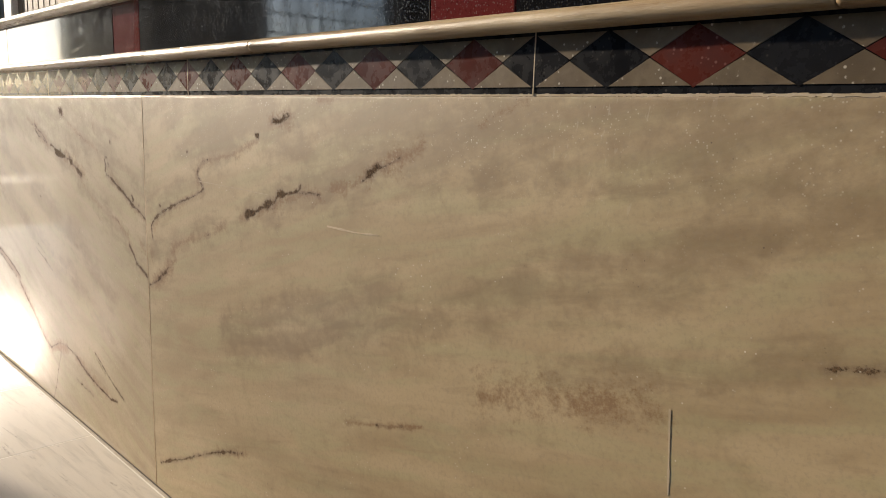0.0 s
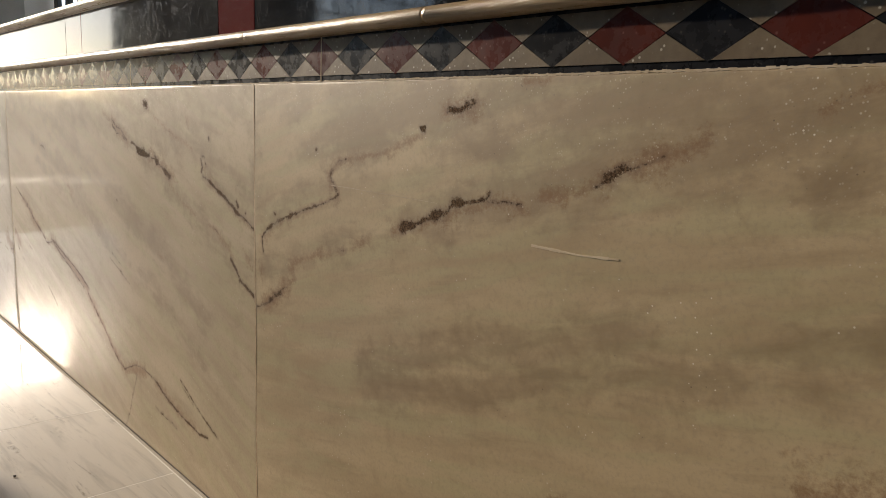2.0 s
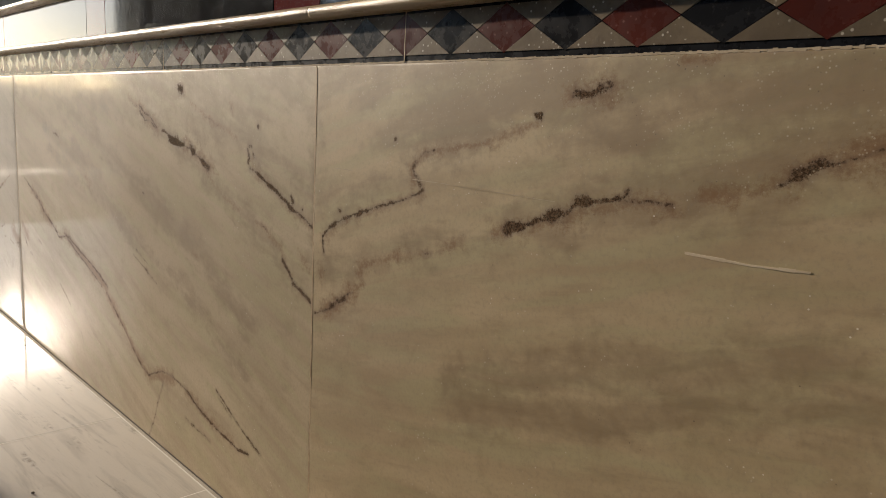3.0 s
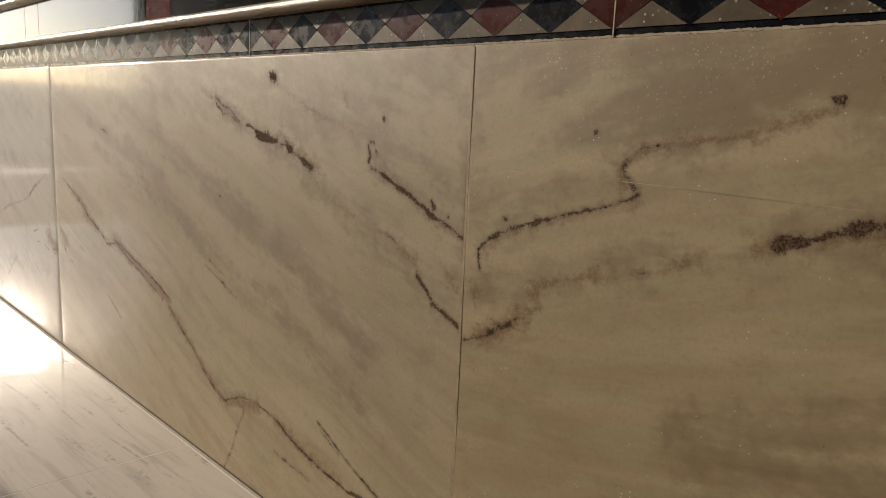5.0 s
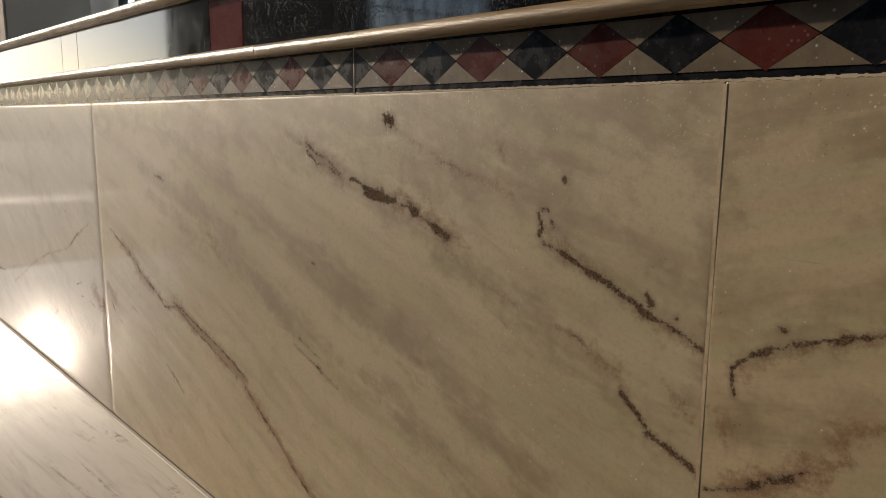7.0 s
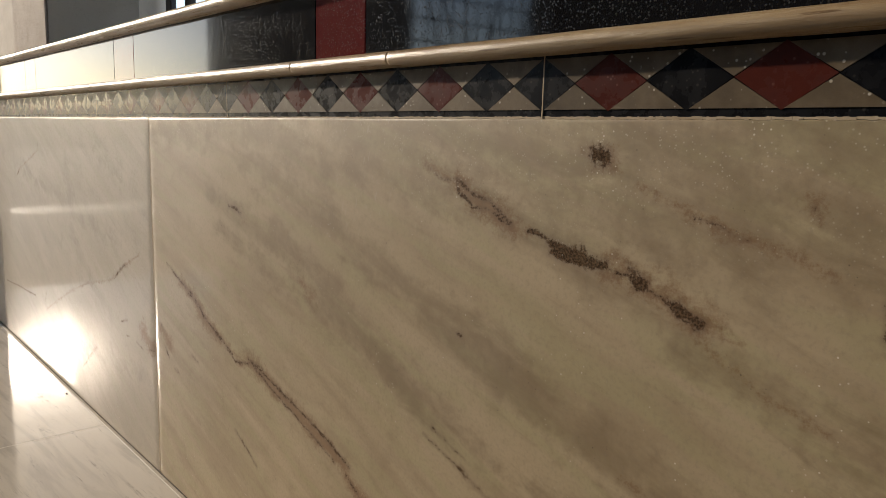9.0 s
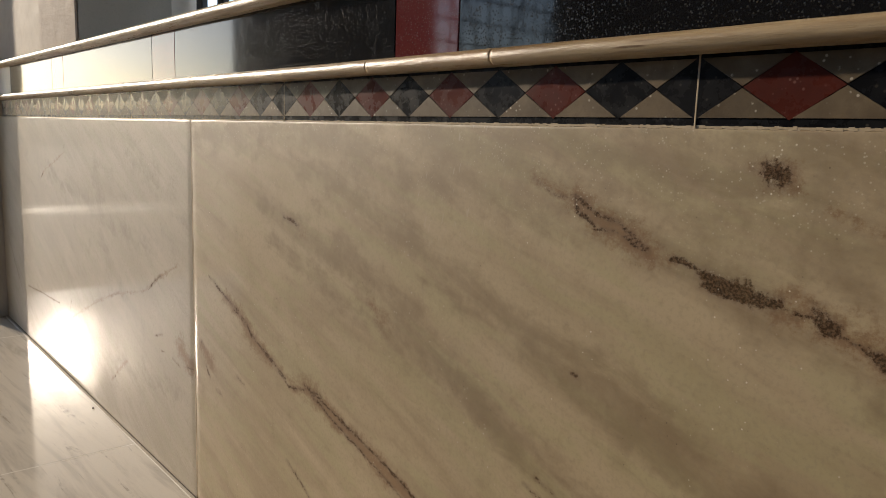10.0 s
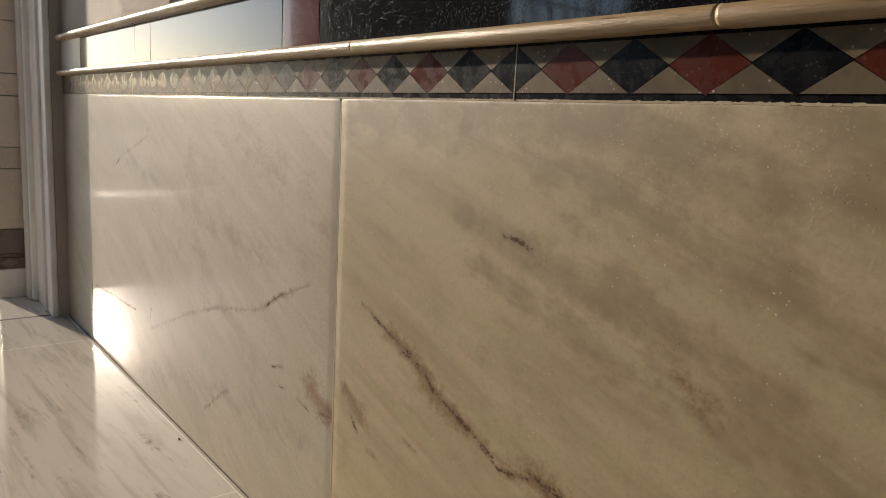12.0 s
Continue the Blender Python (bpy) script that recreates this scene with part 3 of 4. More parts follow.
vein(S, 0.62, 0.036, (-1.080, 0.724), (-0.933, 0.767), (-0.780, 0.801), (-0.662, 0.833), (-0.559, 0.844))
vein(S, 0.5, 0.026, (-1.368, 0.813), (-1.091, 0.872), (-0.944, 0.894), (-0.727, 0.900))
vein(S, 0.62, 0.034, (-1.327, 0.827), (-1.229, 0.840), (-1.123, 0.865), (-1.013, 0.881))
vein(S, 0.45, 0.026, (-1.508, 0.698), (-1.456, 0.712), (-1.287, 0.755))
vein(S, 0.45, 0.03, (-1.499, 0.577), (-1.398, 0.620), (-1.170, 0.676))
vein(S, 0.42, 0.02, (-1.545, 0.902), (-1.528, 0.792), (-1.516, 0.689))
vein(S, 0.4, 0.02, (-1.399, 0.797), (-1.154, 0.850), (-0.965, 0.882), (-0.814, 0.923))
vein(S, 0.8, 0.05, (-1.251, 0.846), (-1.124, 0.871), (-1.014, 0.891))
vein(S, 0.75, 0.05, (-0.787, 0.871), (-0.669, 0.890), (-0.565, 0.890))
vein(S, 0.55, 0.04, (-1.321, 0.807), (-1.037, 0.866), (-0.826, 0.907))
vein(S, 0.6, 0.05, (-2.227, 0.907), (-2.047, 0.890), (-1.914, 0.873))
vein(S, 0.5, 0.05, (-2.012, 0.827), (-1.876, 0.796))
vein(S, 0.5, 0.05, (-2.270, 0.868), (-1.976, 0.872), (-1.774, 0.834))
vein(S, 0.6, 0.05, (-0.583, 0.860), (-0.415, 0.896), (-0.260, 0.913))
vein(S, 0.55, 0.04, (-0.395, 0.686), (-0.294, 0.741), (-0.242, 0.756))
vein(D, 1.05, 0.0135, (-2.129, 0.780), (-2.109, 0.772), (-2.091, 0.766))
vein(D, 1, 0.012, (-2.081, 0.766), (-2.056, 0.764))
vein(D, 0.95, 0.011, (-2.018, 0.757), (-2.004, 0.750))
vein(D, 0.95, 0.01, (-1.964, 0.735), (-1.950, 0.729), (-1.939, 0.722))
vein(R, 1, 0.016, (-2.302, 0.841), (-2.279, 0.825), (-2.242, 0.813), (-2.211, 0.800))
vein(D, 1, 0.015, (-2.072, 0.886), (-2.061, 0.884))
vein(D, 1, 0.01, (-1.087, 0.710), (-1.063, 0.716))
vein(D, 1, 0.009, (-0.732, 0.813), (-0.711, 0.823))
vein(D, 1, 0.009, (-1.088, 0.714), (-1.067, 0.718))
vein(D, 1, 0.01, (-1.027, 0.737), (-1.005, 0.741))
vein(D, 0.95, 0.008, (-1.480, 0.523), (-1.471, 0.528))
vein(D, 1, 0.009, (-1.459, 0.536), (-1.442, 0.545))
vein(D, 0.95, 0.01, (-2.131, 0.770), (-2.091, 0.761))
vein(R, 0.9, 0.02, (-1.489, 0.516), (-1.428, 0.555))
vein(S, 0.60, 0.040, (-1.530, 0.905), (-1.100, 0.895), (-0.600, 0.900), (0.300, 0.890))
vein(S, 0.50, 0.060, (-1.000, 0.830), (-0.600, 0.850), (-0.100, 0.860), (0.300, 0.870))
# slab with slanting bands
vein(D, 0.66, 0.004, (-2.370, 0.861), (-2.336, 0.843), (-2.309, 0.843))
vein(R, 0.72, 0.01, (-2.370, 0.861), (-2.309, 0.841))
vein(D, 0.8, 0.004, (-2.306, 0.845), (-2.299, 0.827), (-2.283, 0.820), (-2.272, 0.810), (-2.244, 0.811), (-2.219, 0.799), (-2.200, 0.792))
vein(D, 0.76, 0.0035, (-2.302, 0.845), (-2.284, 0.833), (-2.265, 0.825), (-2.242, 0.822), (-2.220, 0.808), (-2.201, 0.797))
vein(R, 0.84, 0.014, (-2.304, 0.842), (-2.265, 0.818), (-2.220, 0.804), (-2.198, 0.792))
vein(D, 0.8, 0.0045, (-2.171, 0.792), (-2.158, 0.790), (-2.142, 0.785))
vein(R, 0.62, 0.008, (-2.198, 0.792), (-2.170, 0.791))
vein(D, 1.05, 0.0105, (-2.132, 0.779), (-2.120, 0.775), (-2.109, 0.772))
vein(D, 1.05, 0.011, (-2.101, 0.769), (-2.086, 0.766))
vein(D, 1.05, 0.0095, (-2.077, 0.765), (-2.056, 0.764))
vein(D, 0.8, 0.006, (-2.056, 0.765), (-2.045, 0.760), (-2.028, 0.759))
vein(D, 0.9, 0.0065, (-2.026, 0.759), (-2.014, 0.756), (-2.003, 0.748))
vein(D, 0.78, 0.005, (-2.024, 0.768), (-2.005, 0.751), (-1.987, 0.743), (-1.973, 0.741))
vein(R, 0.9, 0.018, (-2.048, 0.760), (-2.023, 0.759), (-1.998, 0.747), (-1.970, 0.737), (-1.937, 0.722))
vein(D, 0.82, 0.006, (-1.972, 0.738), (-1.960, 0.737), (-1.945, 0.726), (-1.935, 0.722))
vein(D, 0.76, 0.005, (-1.959, 0.724), (-1.947, 0.720), (-1.935, 0.720))
vein(R, 0.66, 0.007, (-1.935, 0.720), (-1.921, 0.713), (-1.890, 0.713))
vein(D, 0.95, 0.012, (-2.070, 0.886), (-2.062, 0.884))
vein(R, 0.8, 0.018, (-2.078, 0.889), (-2.055, 0.882))
vein(R, 0.62, 0.006, (-1.948, 0.834), (-1.918, 0.823), (-1.894, 0.816))
vein(R, 0.62, 0.008, (-2.020, 0.855), (-1.940, 0.826), (-1.894, 0.813), (-1.811, 0.792))
vein(D, 0.6, 0.0028, (-1.951, 0.829), (-1.894, 0.813))
vein(D, 0.7, 0.0032, (-1.768, 0.780), (-1.756, 0.778), (-1.747, 0.765), (-1.737, 0.757))
vein(D, 0.78, 0.0042, (-1.772, 0.774), (-1.764, 0.765), (-1.761, 0.756), (-1.766, 0.744), (-1.760, 0.735), (-1.739, 0.731))
vein(D, 0.85, 0.0042, (-1.739, 0.731), (-1.717, 0.722), (-1.683, 0.708), (-1.663, 0.703), (-1.643, 0.693), (-1.624, 0.685), (-1.605, 0.674), (-1.584, 0.669), (-1.563, 0.663), (-1.549, 0.654), (-1.533, 0.646))
vein(R, 0.66, 0.012, (-1.764, 0.757), (-1.739, 0.731), (-1.663, 0.703), (-1.605, 0.674), (-1.536, 0.647))
vein(D, 0.92, 0.0065, (-1.611, 0.698), (-1.602, 0.688))
vein(D, 0.9, 0.004, (-1.576, 0.679), (-1.572, 0.679))
vein(D, 0.95, 0.0042, (-1.730, 0.817), (-1.730, 0.816))
vein(R, 0.66, 0.012, (-1.837, 0.849), (-1.832, 0.844))
vein(D, 0.55, 0.003, (-1.837, 0.847), (-1.834, 0.844))
vein(R, 0.62, 0.006, (-1.926, 0.700), (-1.869, 0.669), (-1.811, 0.652), (-1.796, 0.640))
vein(R, 0.74, 0.009, (-1.730, 0.633), (-1.702, 0.627))
vein(D, 0.64, 0.0034, (-1.730, 0.635), (-1.713, 0.631), (-1.697, 0.625))
vein(R, 0.7, 0.006, (-1.702, 0.627), (-1.678, 0.611), (-1.644, 0.603), (-1.636, 0.581))
vein(D, 0.82, 0.0042, (-1.638, 0.579), (-1.624, 0.567), (-1.611, 0.555), (-1.604, 0.546))
vein(D, 0.98, 0.007, (-1.599, 0.539), (-1.593, 0.537))
vein(D, 0.86, 0.0045, (-1.589, 0.536), (-1.571, 0.530), (-1.553, 0.521), (-1.534, 0.512))
vein(R, 0.6, 0.009, (-1.636, 0.581), (-1.596, 0.539), (-1.536, 0.511))
vein(R, 0.6, 0.01, (-1.579, 0.603), (-1.564, 0.582), (-1.547, 0.575))
vein(R, 0.6, 0.014, (-1.535, 0.640), (-1.536, 0.603))
vein(D, 0.66, 0.0034, (-2.362, 0.466), (-2.285, 0.442), (-2.217, 0.418))
vein(D, 0.9, 0.004, (-2.293, 0.633), (-2.287, 0.632))
vein(R, 0.55, 0.008, (-2.013, 0.530), (-1.993, 0.521))
vein(D, 0.66, 0.003, (-3.295, 0.557), (-3.204, 0.528), (-3.156, 0.504))
vein(D, 0.8, 0.0045, (-3.156, 0.504), (-3.135, 0.483))
vein(R, 0.7, 0.01, (-3.295, 0.557), (-3.135, 0.486), (-3.030, 0.449), (-2.970, 0.432))
vein(D, 0.74, 0.0042, (-3.108, 0.477), (-3.068, 0.464), (-3.030, 0.449), (-2.993, 0.432))
vein(D, 0.8, 0.0055, (-2.923, 0.440), (-2.864, 0.430), (-2.796, 0.412), (-2.720, 0.394), (-2.658, 0.379), (-2.600, 0.360), (-2.554, 0.343))
vein(D, 0.76, 0.005, (-2.901, 0.432), (-2.847, 0.413), (-2.786, 0.393), (-2.711, 0.371), (-2.649, 0.352), (-2.600, 0.334))
vein(R, 1, 0.016, (-2.923, 0.437), (-2.858, 0.421), (-2.787, 0.404), (-2.711, 0.381), (-2.641, 0.362), (-2.569, 0.339))
vein(D, 0.72, 0.006, (-2.562, 0.323), (-2.499, 0.286), (-2.438, 0.252), (-2.385, 0.217), (-2.323, 0.179), (-2.269, 0.169))
vein(R, 0.92, 0.013, (-2.562, 0.323), (-2.438, 0.256), (-2.374, 0.213), (-2.274, 0.165))
vein(D, 0.74, 0.006, (-2.269, 0.172), (-2.191, 0.203), (-2.130, 0.208), (-2.051, 0.196))
vein(R, 0.85, 0.018, (-2.269, 0.166), (-2.191, 0.191), (-2.130, 0.198))
vein(D, 0.85, 0.007, (-2.051, 0.196), (-1.997, 0.174), (-1.956, 0.163), (-1.906, 0.153), (-1.859, 0.148), (-1.805, 0.140), (-1.763, 0.147))
vein(R, 0.7, 0.018, (-2.051, 0.190), (-1.946, 0.164), (-1.832, 0.148))
vein(D, 0.66, 0.006, (-2.186, 0.176), (-2.217, 0.119), (-2.249, 0.053), (-2.285, -0.002))
vein(D, 0.76, 0.006, (-1.904, 0.242), (-1.852, 0.219), (-1.798, 0.194), (-1.756, 0.179), (-1.718, 0.165))
vein(D, 0.66, 0.006, (-2.061, 0.124), (-1.996, 0.118), (-1.935, 0.112))
vein(D, 0.62, 0.005, (-1.898, 0.230), (-1.834, 0.203))
vein(D, 0.66, 0.0045, (-2.989, 0.269), (-2.936, 0.245), (-2.891, 0.221))
vein(D, 0.66, 0.004, (-2.341, 0.483), (-2.308, 0.471), (-2.271, 0.459))
vein(D, 0.6, 0.005, (-2.791, 0.152), (-2.773, 0.124))
vein(R, 0.95, 0.017, (-3.258, 0.545), (-3.184, 0.518), (-3.129, 0.480), (-3.059, 0.458))
vein(D, 0.72, 0.0045, (-3.348, 0.578), (-3.258, 0.543), (-3.192, 0.516), (-3.137, 0.487), (-3.094, 0.470), (-3.019, 0.440), (-2.981, 0.421))
vein(R, 0.8, 0.02, (-2.958, 0.423), (-2.905, 0.436), (-2.865, 0.438))
vein(D, 0.74, 0.006, (-2.981, 0.420), (-2.942, 0.428), (-2.906, 0.437), (-2.855, 0.436))
vein(D, 0.78, 0.0035, (-2.999, 0.748), (-2.973, 0.744), (-2.948, 0.737))
vein(R, 0.6, 0.012, (-2.930, 0.727), (-2.923, 0.724))
vein(R, 0.6, 0.02, (-2.721, 0.641), (-2.691, 0.625), (-2.670, 0.614))
vein(S, 0.62, 0.03, (-2.899, 0.844), (-2.770, 0.806), (-2.664, 0.769), (-2.593, 0.742), (-2.516, 0.708))
vein(S, 0.55, 0.028, (-3.087, 0.773), (-2.935, 0.726), (-2.796, 0.698), (-2.683, 0.664), (-2.560, 0.614))
vein(S, 0.45, 0.03, (-2.714, 0.916), (-2.622, 0.882), (-2.536, 0.850))
vein(S, 0.5, 0.03, (-2.752, 0.657), (-2.679, 0.635), (-2.586, 0.609))
vein(S, 0.62, 0.03, (-2.808, 0.722), (-2.698, 0.650), (-2.540, 0.590), (-2.382, 0.514))
vein(S, 0.6, 0.026, (-2.700, 0.774), (-2.516, 0.708), (-2.345, 0.667), (-2.207, 0.620), (-2.050, 0.565))
vein(S, 0.5, 0.03, (-2.388, 0.873), (-2.220, 0.816), (-2.034, 0.745), (-1.920, 0.706))
vein(S, 0.4, 0.03, (-2.045, 0.868), (-1.933, 0.832), (-1.877, 0.806))
vein(S, 0.62, 0.03, (-2.354, 0.651), (-2.144, 0.575), (-1.973, 0.522), (-1.864, 0.475), (-1.758, 0.415))
vein(S, 0.55, 0.026, (-2.054, 0.584), (-1.923, 0.509), (-1.842, 0.450))
vein(S, 0.5, 0.03, (-1.950, 0.705), (-1.816, 0.647), (-1.686, 0.602), (-1.575, 0.539))
vein(S, 0.55, 0.036, (-1.952, 0.849), (-1.822, 0.824), (-1.729, 0.802), (-1.719, 0.769))
vein(S, 0.5, 0.02, (-1.744, 0.739), (-1.643, 0.700), (-1.536, 0.652))
vein(S, 0.45, 0.02, (-1.551, 0.895), (-1.538, 0.782), (-1.540, 0.663), (-1.549, 0.599))
vein(S, 0.45, 0.03, (-3.040, 0.695), (-2.457, 0.545), (-2.031, 0.422), (-1.770, 0.317))
vein(S, 0.4, 0.03, (-1.822, 0.852), (-1.700, 0.783), (-1.542, 0.702))
vein(R, 0.8, 0.018, (-3.396, 0.403), (-3.355, 0.384), (-3.335, 0.368))
vein(D, 0.7, 0.0045, (-3.369, 0.358), (-3.349, 0.339))
vein(D, 0.66, 0.004, (-3.313, 0.317), (-3.285, 0.313))
vein(D, 0.66, 0.004, (-3.205, 0.378), (-3.173, 0.371))
vein(D, 0.6, 0.004, (-3.396, 0.413), (-3.372, 0.400))
vein(S, 0.60, 0.040, (-3.400, 0.890), (-2.900, 0.895), (-2.300, 0.900), (-1.560, 0.900))
vein(S, 0.45, 0.060, (-2.900, 0.830), (-2.300, 0.850), (-1.700, 0.840))
# pale slab by the doorway
vein(R, 0.62, 0.008, (-4.551, 0.224), (-4.226, 0.348), (-4.025, 0.412), (-3.792, 0.459))
vein(D, 0.72, 0.0045, (-3.748, 0.472), (-3.693, 0.507), (-3.654, 0.525))
vein(R, 0.66, 0.008, (-3.792, 0.459), (-3.712, 0.493), (-3.654, 0.525), (-3.538, 0.570))
vein(D, 0.6, 0.0045, (-4.070, 0.397), (-3.995, 0.419))
vein(D, 0.66, 0.0045, (-3.660, 0.324), (-3.634, 0.328))
vein(D, 0.66, 0.004, (-3.582, 0.324), (-3.533, 0.314))
vein(D, 0.66, 0.004, (-3.702, 0.357), (-3.648, 0.371))
vein(R, 0.9, 0.03, (-3.519, 0.363), (-3.477, 0.342), (-3.429, 0.336))
vein(R, 0.66, 0.02, (-3.537, 0.387), (-3.501, 0.369))
vein(D, 0.66, 0.0045, (-3.508, 0.322), (-3.429, 0.331))
vein(R, 0.62, 0.008, (-4.095, 0.127), (-4.032, 0.170), (-3.944, 0.225))
vein(D, 0.55, 0.004, (-4.083, 0.131), (-4.055, 0.150))
vein(R, 0.62, 0.006, (-4.891, 0.698), (-4.822, 0.734), (-4.696, 0.765), (-4.541, 0.810))
vein(D, 0.72, 0.006, (-4.540, 0.833), (-4.540, 0.824))
vein(D, 0.7, 0.004, (-4.891, 0.702), (-4.856, 0.719))
vein(D, 0.7, 0.006, (-5.196, 0.228), (-4.963, 0.242), (-4.696, 0.251))
vein(D, 0.62, 0.005, (-4.532, 0.295), (-4.544, 0.257))
vein(S, 0.45, 0.05, (-4.178, 0.770), (-4.139, 0.600), (-4.140, 0.556))
vein(S, 0.4, 0.04, (-4.990, 0.771), (-4.221, 0.649), (-3.709, 0.577))
vein(S, 0.35, 0.04, (-4.644, 0.093), (-3.951, 0.209), (-3.542, 0.248))
vein(S, 0.35, 0.05, (-3.891, 0.852), (-3.612, 0.753), (-3.452, 0.676))
vein(S, 0.25, 0.039, (-5.200, 0.800), (-4.600, 0.620), (-4.000, 0.420), (-3.500, 0.250))
vein(S, 0.2, 0.039, (-4.300, 0.860), (-3.900, 0.720), (-3.500, 0.600))
slab(-1.535, 0.400, 0.0035, FACE_TOP, M_SLAB_A, STREAKS, wall, 0.003)
slab(-3.437, -1.5372, 0.0035, FACE_TOP, M_SLAB_B, STREAKS, wall, 0.003, eased=(0.0012, 0.0))
slab(-5.250, -3.441, 0.0035, FACE_TOP, M_SLAB_C, STREAKS, wall, 0.003, eased=(0.0, 0.0012))
slab(-5.655, -5.253, 0.0035, FACE_TOP, M_SLAB_C, [(D, 0.6, 0.006, [(-5.62, 0.46), (-5.45, 0.30), (-5.30, 0.18)])], wall)
slab(0.403, 1.9, 0.0035, FACE_TOP, M_SLAB_B, [], wall, 0.05)
slab(1.903, 3.4, 0.0035, FACE_TOP, M_SLAB_A, [], wall, 0.05)
part("joint_bead", box(-3.4412, -3.4368, 0.0009, 0.01, 0.01, FACE_TOP - 0.004), M_FILL, wall, "smeared pale joint filler")
part("joint_bead", box(-1.5382, -1.5340, -0.0002, 0.01, 0.01, FACE_TOP - 0.002), M_BEAD, wall, "thin brown joint filler")
bm = bmesh.new()
rng = random.Random(4)
x = -5.25
while x < 0.6:
    w = rng.uniform(0.002, 0.006)
    box(x, x + w, -rng.uniform(0.0, 0.0002), 0.01, FACE_TOP - rng.uniform(-0.0006, 0.0008), 0.9268 + rng.choice((0, 0, 0, 0.0005, 0.0009)), bm=bm)
    x += w
part("cement_line", bm, M_FILL, wall, "uneven pale cement line under the border")
part("foot_joint", boxes((-5.65, 3.4, -0.0008, 0.01, 0.0, 0.0032)), M_DIRT, wall, "dark dirty joint at the foot")
part("foot_joint", box(-5.65, 3.4, -0.008, -0.0010, -0.003, 0.0006, 0.0004), M_GROUT, wall, "pale cement fillet along the floor")
# scratches on the slab
def mark(name, pts, half, mat, proud, label):
    """A thin smear of filler: short overlapping bevelled strokes along a line."""
    bm = bmesh.new()
    rng = random.Random(len(pts) + int(half * 1e5))
    for (ax, az), (bx, bz) in zip(pts, pts[1:]):
        ln = math.hypot(bx - ax, bz - az)
        k = max(3, int(ln / 0.012))
        turn = Matrix.Rotation(-math.atan2(bz - az, bx - ax), 4, "Y")
        for i in range(k):
            f = (i + 0.5) / k
            w = half * rng.uniform(0.55, 1.2)
            m = Matrix.Translation((ax + (bx - ax) * f, 0, az + (bz - az) * f)) @ turn
            bmesh.ops.create_cube(bm, size=1.0, matrix=m @ Matrix.Diagonal((ln / k * 1.15, 2 * proud * rng.uniform(0.7, 1.2), 2 * w, 1)))
    part(name, bm, mat, wall, label)


mark("filler_mark", [(-0.837, 0.721), (-0.766, 0.720), (-0.711, 0.723)], 0.0016, M_FILL, 0.0003, "pale raised filler mark on the slab")
mark("filler_mark", [(-0.226, 0.601), (-0.220, 0.509)], 0.0014, M_FILL, 0.0002, "tan filler mark on the slab")
mark("scratch", [(-1.478, 0.759), (-1.216, 0.758), (-1.015, 0.755)], 0.0005, M_FILL, 0.0001, "thin pale scratch")

# ---- inlaid border of diamonds ----
border = empty("trim_border", "inlaid stone border of red and black diamonds on white", "border")
B0, B1 = 0.9270, 0.9990
JOINTS = [-5.53, -4.685, -3.840, -2.997, -2.157, -1.308, -0.430, 0.47]
ENDS = ["BB", "BB", "BB", "BB", "BR", "RB", "BB"]


def border_tile(x0, x1, left, right):
    tile = part("border_tile", boxes((x0 + 0.001, x1 - 0.001, 0.0, 0.02, B0, B1)), M_BLACK, border)
    lo, hi = B0 + 0.0078, B1 - 0.0066
    mid, pitch = (lo + hi) / 2, (x1 - x0) / 9
    y0, y1 = -0.0012, 0.004
    hue = [left]
    for i in range(1, 9):
        hue.append(("R" if i % 2 else "B") if left == "B" else ("B" if i % 2 else "R"))
    hue.append(right)
    if (left, right) == ("B", "B") and x0 > -0.5:
        hue = ["B"] + ["B" if i % 2 else "R" for i in range(1, 9)] + ["B"]
    g = 0.0008
    for i, c in enumerate(hue):
        cx = x0 + i * pitch
        w = pitch / 2 - 0.0006
        h = (hi - lo) / 2 + 0.002
        pts = [(cx - w, mid), (cx, mid - h), (cx + w, mid), (cx, mid + h)]
        if i == 0:
            pts = [(cx + 0.0012, mid - h), (cx + w, mid), (cx + 0.0012, mid + h)]
        if i == 9:
            pts = [(cx - w, mid), (cx - 0.0012, mid - h), (cx - 0.0012, mid + h)]
        part("diamond", prism(pts, y0 + 0.0003, y1), M_RED if c == "R" else M_BLACK, tile, "dark red stone diamond" if c == "R" else "black stone diamond")
        if i < 9:
            tx = cx + pitch / 2
            e = pitch / 2 - 0.0025
            part("triangle", prism([(tx - e, lo), (tx + e, lo), (tx, mid - g)], y0, y1), M_WHITE, tile)
            part("triangle", prism([(tx - e, hi), (tx, mid + g), (tx + e, hi)], y0, y1), M_WHITE, tile)
    return tile


for (a, b), (lc, rc) in zip(zip(JOINTS, JOINTS[1:]), ENDS):
    border_tile(a, b, lc, rc)
for j in JOINTS[1:-1]:
    part("joint_bead", box(j - 0.0008, j + 0.0008, -0.0010, 0.01, B0 - 0.002, B1), M_FILL, border)
part("plain_strip", boxes((-5.655, -5.53, 0.0, 0.02, B0, B1)), M_WHITE, border)
part("plain_strip", boxes((0.47, 3.4, 0.0, 0.02, B0, B1)), M_BLACK, border)


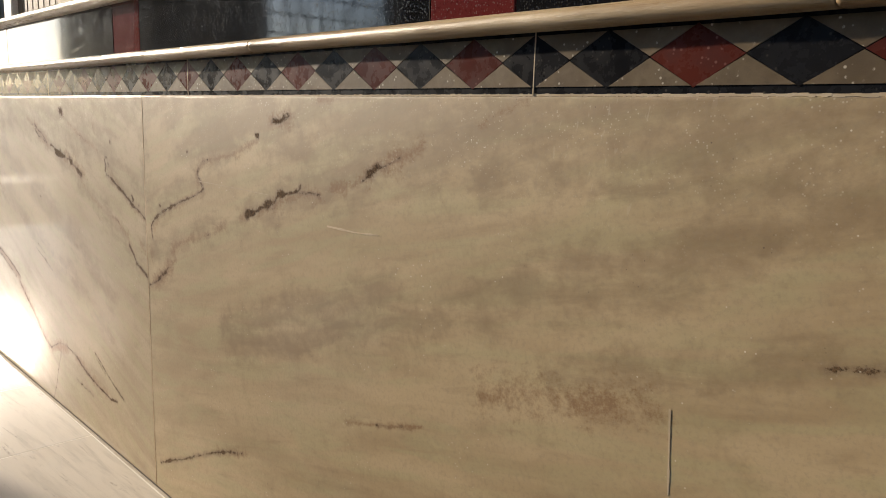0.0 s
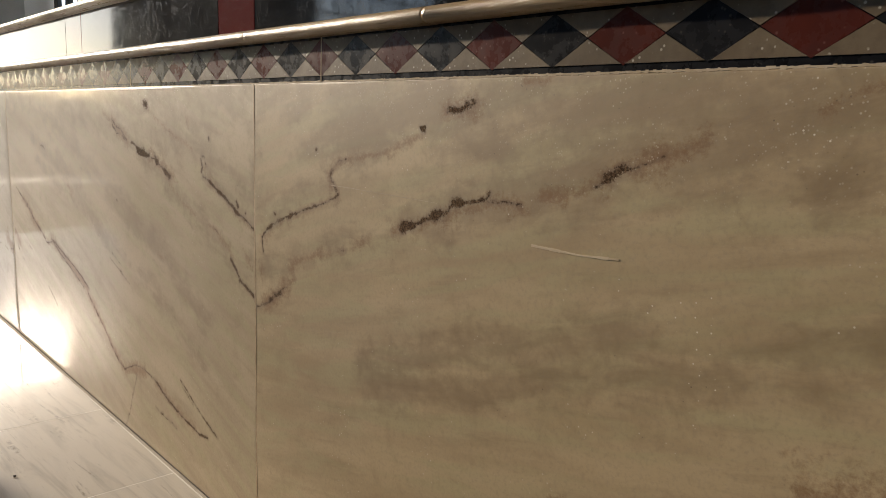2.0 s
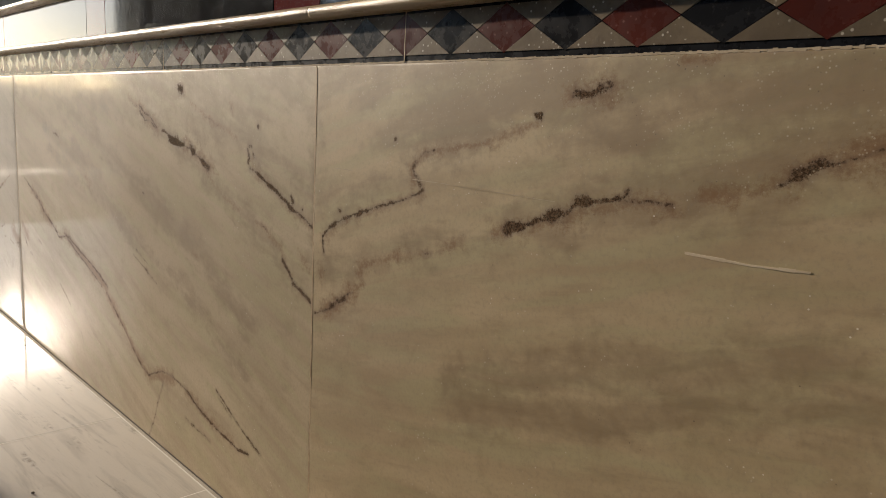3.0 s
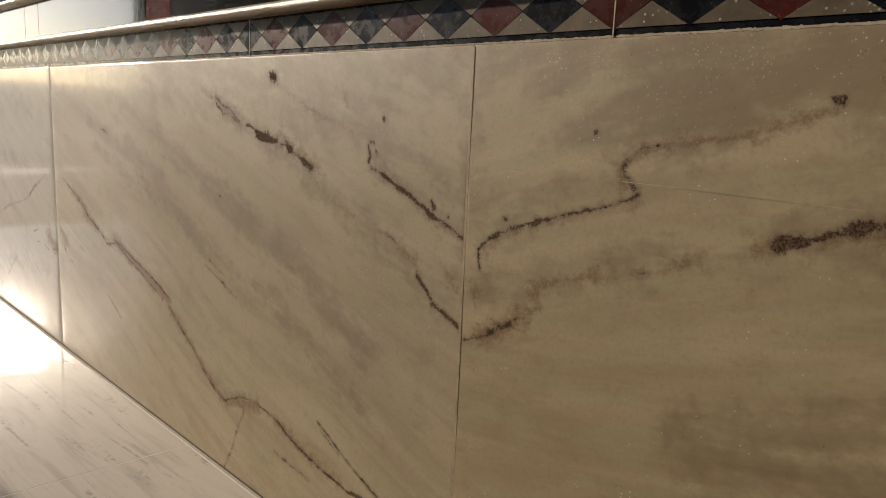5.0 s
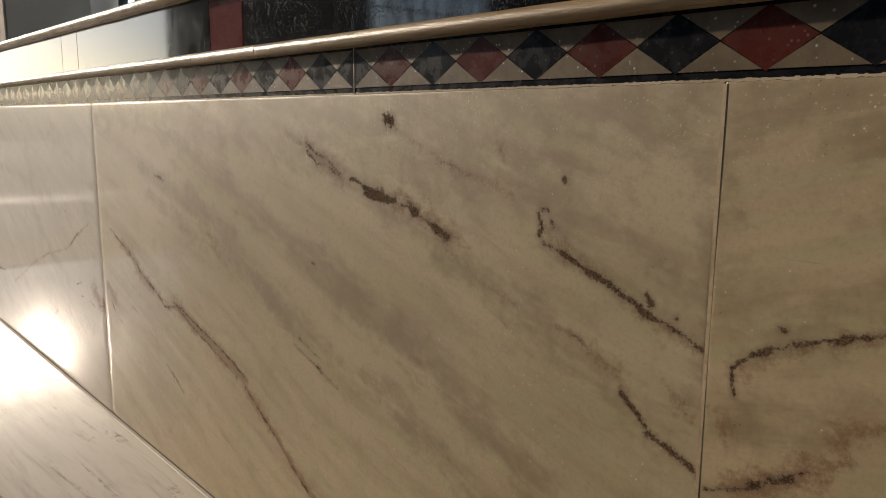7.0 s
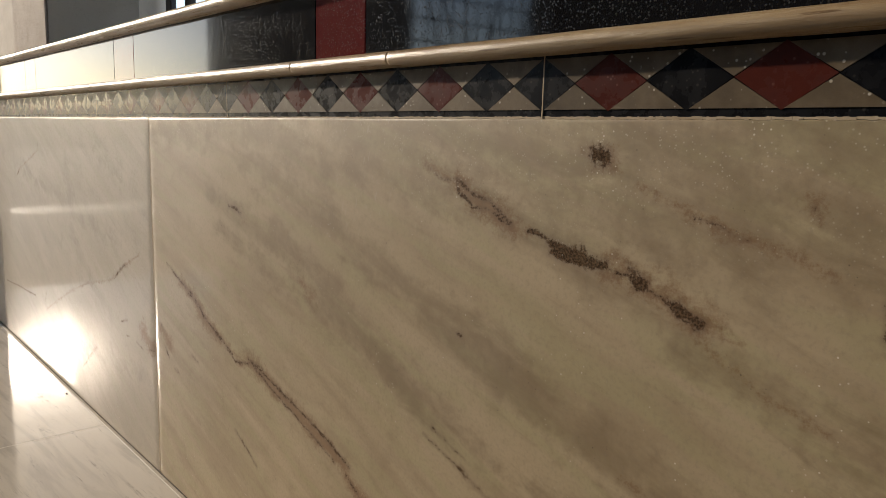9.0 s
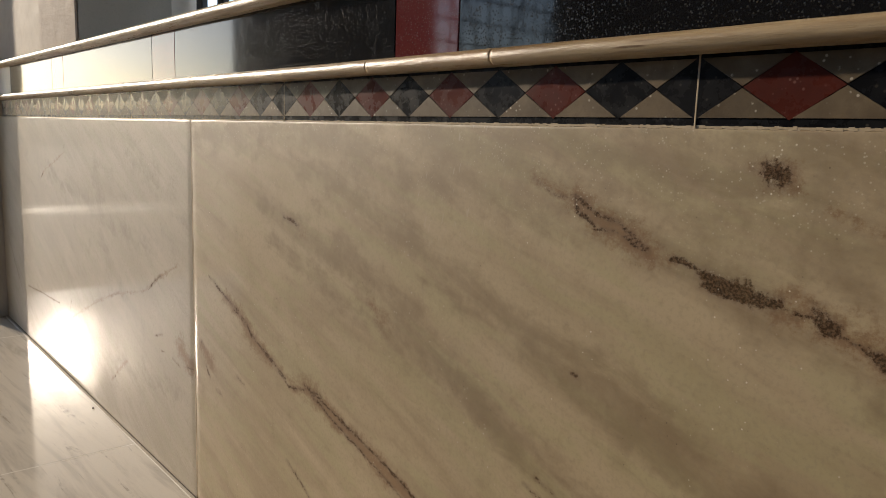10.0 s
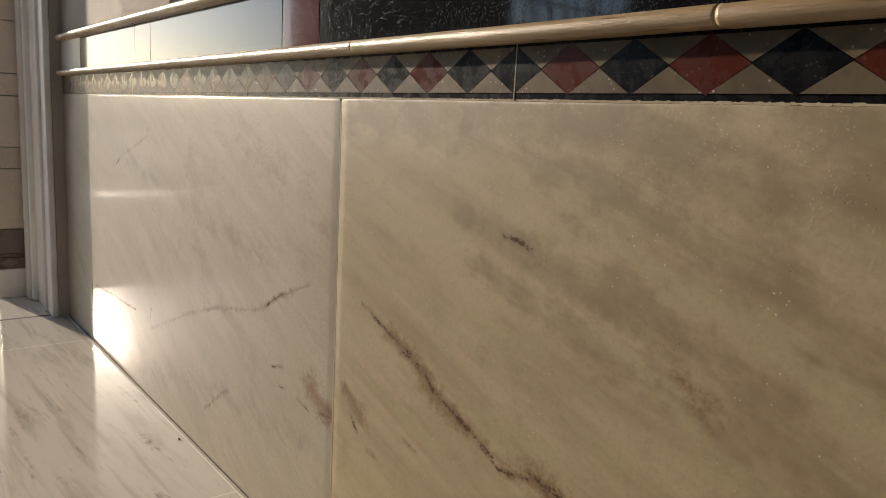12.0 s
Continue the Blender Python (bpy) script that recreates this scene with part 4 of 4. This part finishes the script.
# ---- rounded marble mouldings ----
def moulding(x0, x1, z0, z1, depth, parent):
    """One length of half-round moulding with slightly uneven nose and eased ends."""
    h = z1 - z0
    prof = [(0.02, z0)] + [(-depth + h * 0.55 * (1 - math.sin(a)), z0 + h / 2 - h / 2 * math.cos(a)) for a in (k * math.pi / 12 for k in range(13))] + [(0.02, z1)]
    bm = bmesh.new()
    k = max(2, int((x1 - x0) / 0.06))
    rings = []
    rng = random.Random(int(x0 * 1000))
    for i in range(k + 1):
        x = x0 + (x1 - x0) * i / k
        w = rng.uniform(-0.0008, 0.0008)
        rings.append([bm.verts.new((x, y + w if y < 0 else y, q + w * 0.5)) for y, q in prof])
    for i, x in ((1, x0 + 0.004), (k - 1, x1 - 0.004)):
        for v in rings[i]:
            v.co.x = x if k > 2 else v.co.x
    for a, b in zip(rings, rings[1:]):
        for i in range(len(prof) - 1):
            bm.faces.new((a[i], a[i + 1], b[i + 1], b[i]))
    bm.faces.new(rings[0][::-1])
    bm.faces.new(rings[-1])
    bmesh.ops.recalc_face_normals(bm, faces=bm.faces)
    for f in bm.faces:
        f.smooth = len(f.verts) == 4
    return part("moulding_piece", bm, M_TRIM, parent)


lower = empty("trim_lower", "half-round yellowish marble moulding over the border", "moulding")
for a, b in ((-5.63, -4.30), (-4.30, -3.37), (-3.37, -2.70), (-2.70, -2.43), (-2.43, -1.525), (-1.525, -1.028), (-1.028, -0.10), (-0.10, 0.85), (0.85, 1.8), (1.8, 3.4)):
    moulding(a + 0.0008, b - 0.0008, 0.9965, 1.0185, 0.027, lower)
higher = empty("trim_upper", "half-round yellowish marble moulding above the granite band", "moulding")
for a, b in ((-5.63, -4.90), (-4.90, -4.45), (-4.45, -3.68), (-3.68, -2.75), (-2.75, -1.80), (-1.80, -0.85), (-0.85, 0.1), (0.1, 3.4)):
    moulding(a + 0.0008, b - 0.0008, 1.131, 1.156, 0.029, higher)

# ---- granite band between the mouldings ----
band = empty("granite_band", "polished black granite panels with narrow red strips, dusty and water-spotted", "panelling")
REDS = [(-4.652, -4.505), (-3.672, -3.522), (-2.660, -2.518), (-1.676, -1.530), (-0.609, -0.463), (0.40, 0.55)]
edge = -5.336
for a, b in REDS:
    part("black_panel", box(edge + 0.001, a - 0.001, -0.001, 0.02, 1.017, 1.133, 0.0008), M_GRANITE, band)
    part("red_strip", box(a + 0.001, b - 0.001, -0.001, 0.02, 1.017, 1.133, 0.0008), M_REDGRAN, band, "narrow dark red granite strip")
    edge = b
part("black_panel", box(edge + 0.001, 3.4, -0.001, 0.02, 1.017, 1.133, 0.0008), M_GRANITE, band)
# last panel: its blurred reflection of the wall stub is painted as matte beige
part("end_piece", box(-5.655, -5.338, -0.001, 0.02, 1.017, 1.133, 0.0008), M_JAMB, band, "last band panel, its blurred reflection given as dull beige")

# ---- floor slabs ----
XS = [-6.10, -5.272, -3.861, -2.449, -1.932, -0.52, 0.89, 2.30, 3.4]
YS = [-5.6, -4.75, -3.8, -2.85, -1.90, -0.95, -0.010]
for a, b in zip(XS, XS[1:]):
    for c, d in zip(YS, YS[1:]):
        part("floor_slab", box(a + 0.002, b - 0.002, c + 0.002, d - 0.002, -0.03, 0.0, 0.0003), M_FLOOR, floor)

# ---- grit on the floor ----
def grit(x, y, size, seed):
    bm = bmesh.new()
    bmesh.ops.create_icosphere(bm, subdivisions=1, radius=size)
    rng = random.Random(seed)
    for v in bm.verts:
        v.co = Vector((v.co.x * rng.uniform(0.7, 1.3), v.co.y * rng.uniform(0.7, 1.3), (v.co.z + size * 0.7) * 0.7))
    low = min(v.co.z for v in bm.verts)
    for v in bm.verts:
        v.co.z -= low
    ob = part("pebble", bm, M_DIRT)
    ob.location = (x, y, 0.0)
    tagged(ob, "small dark pebble lying on the marble floor", "pebble", "grit on the floor")



grit(-4.211, -0.027, 0.004, 1)
grit(-2.139, -0.310, 0.004, 2)
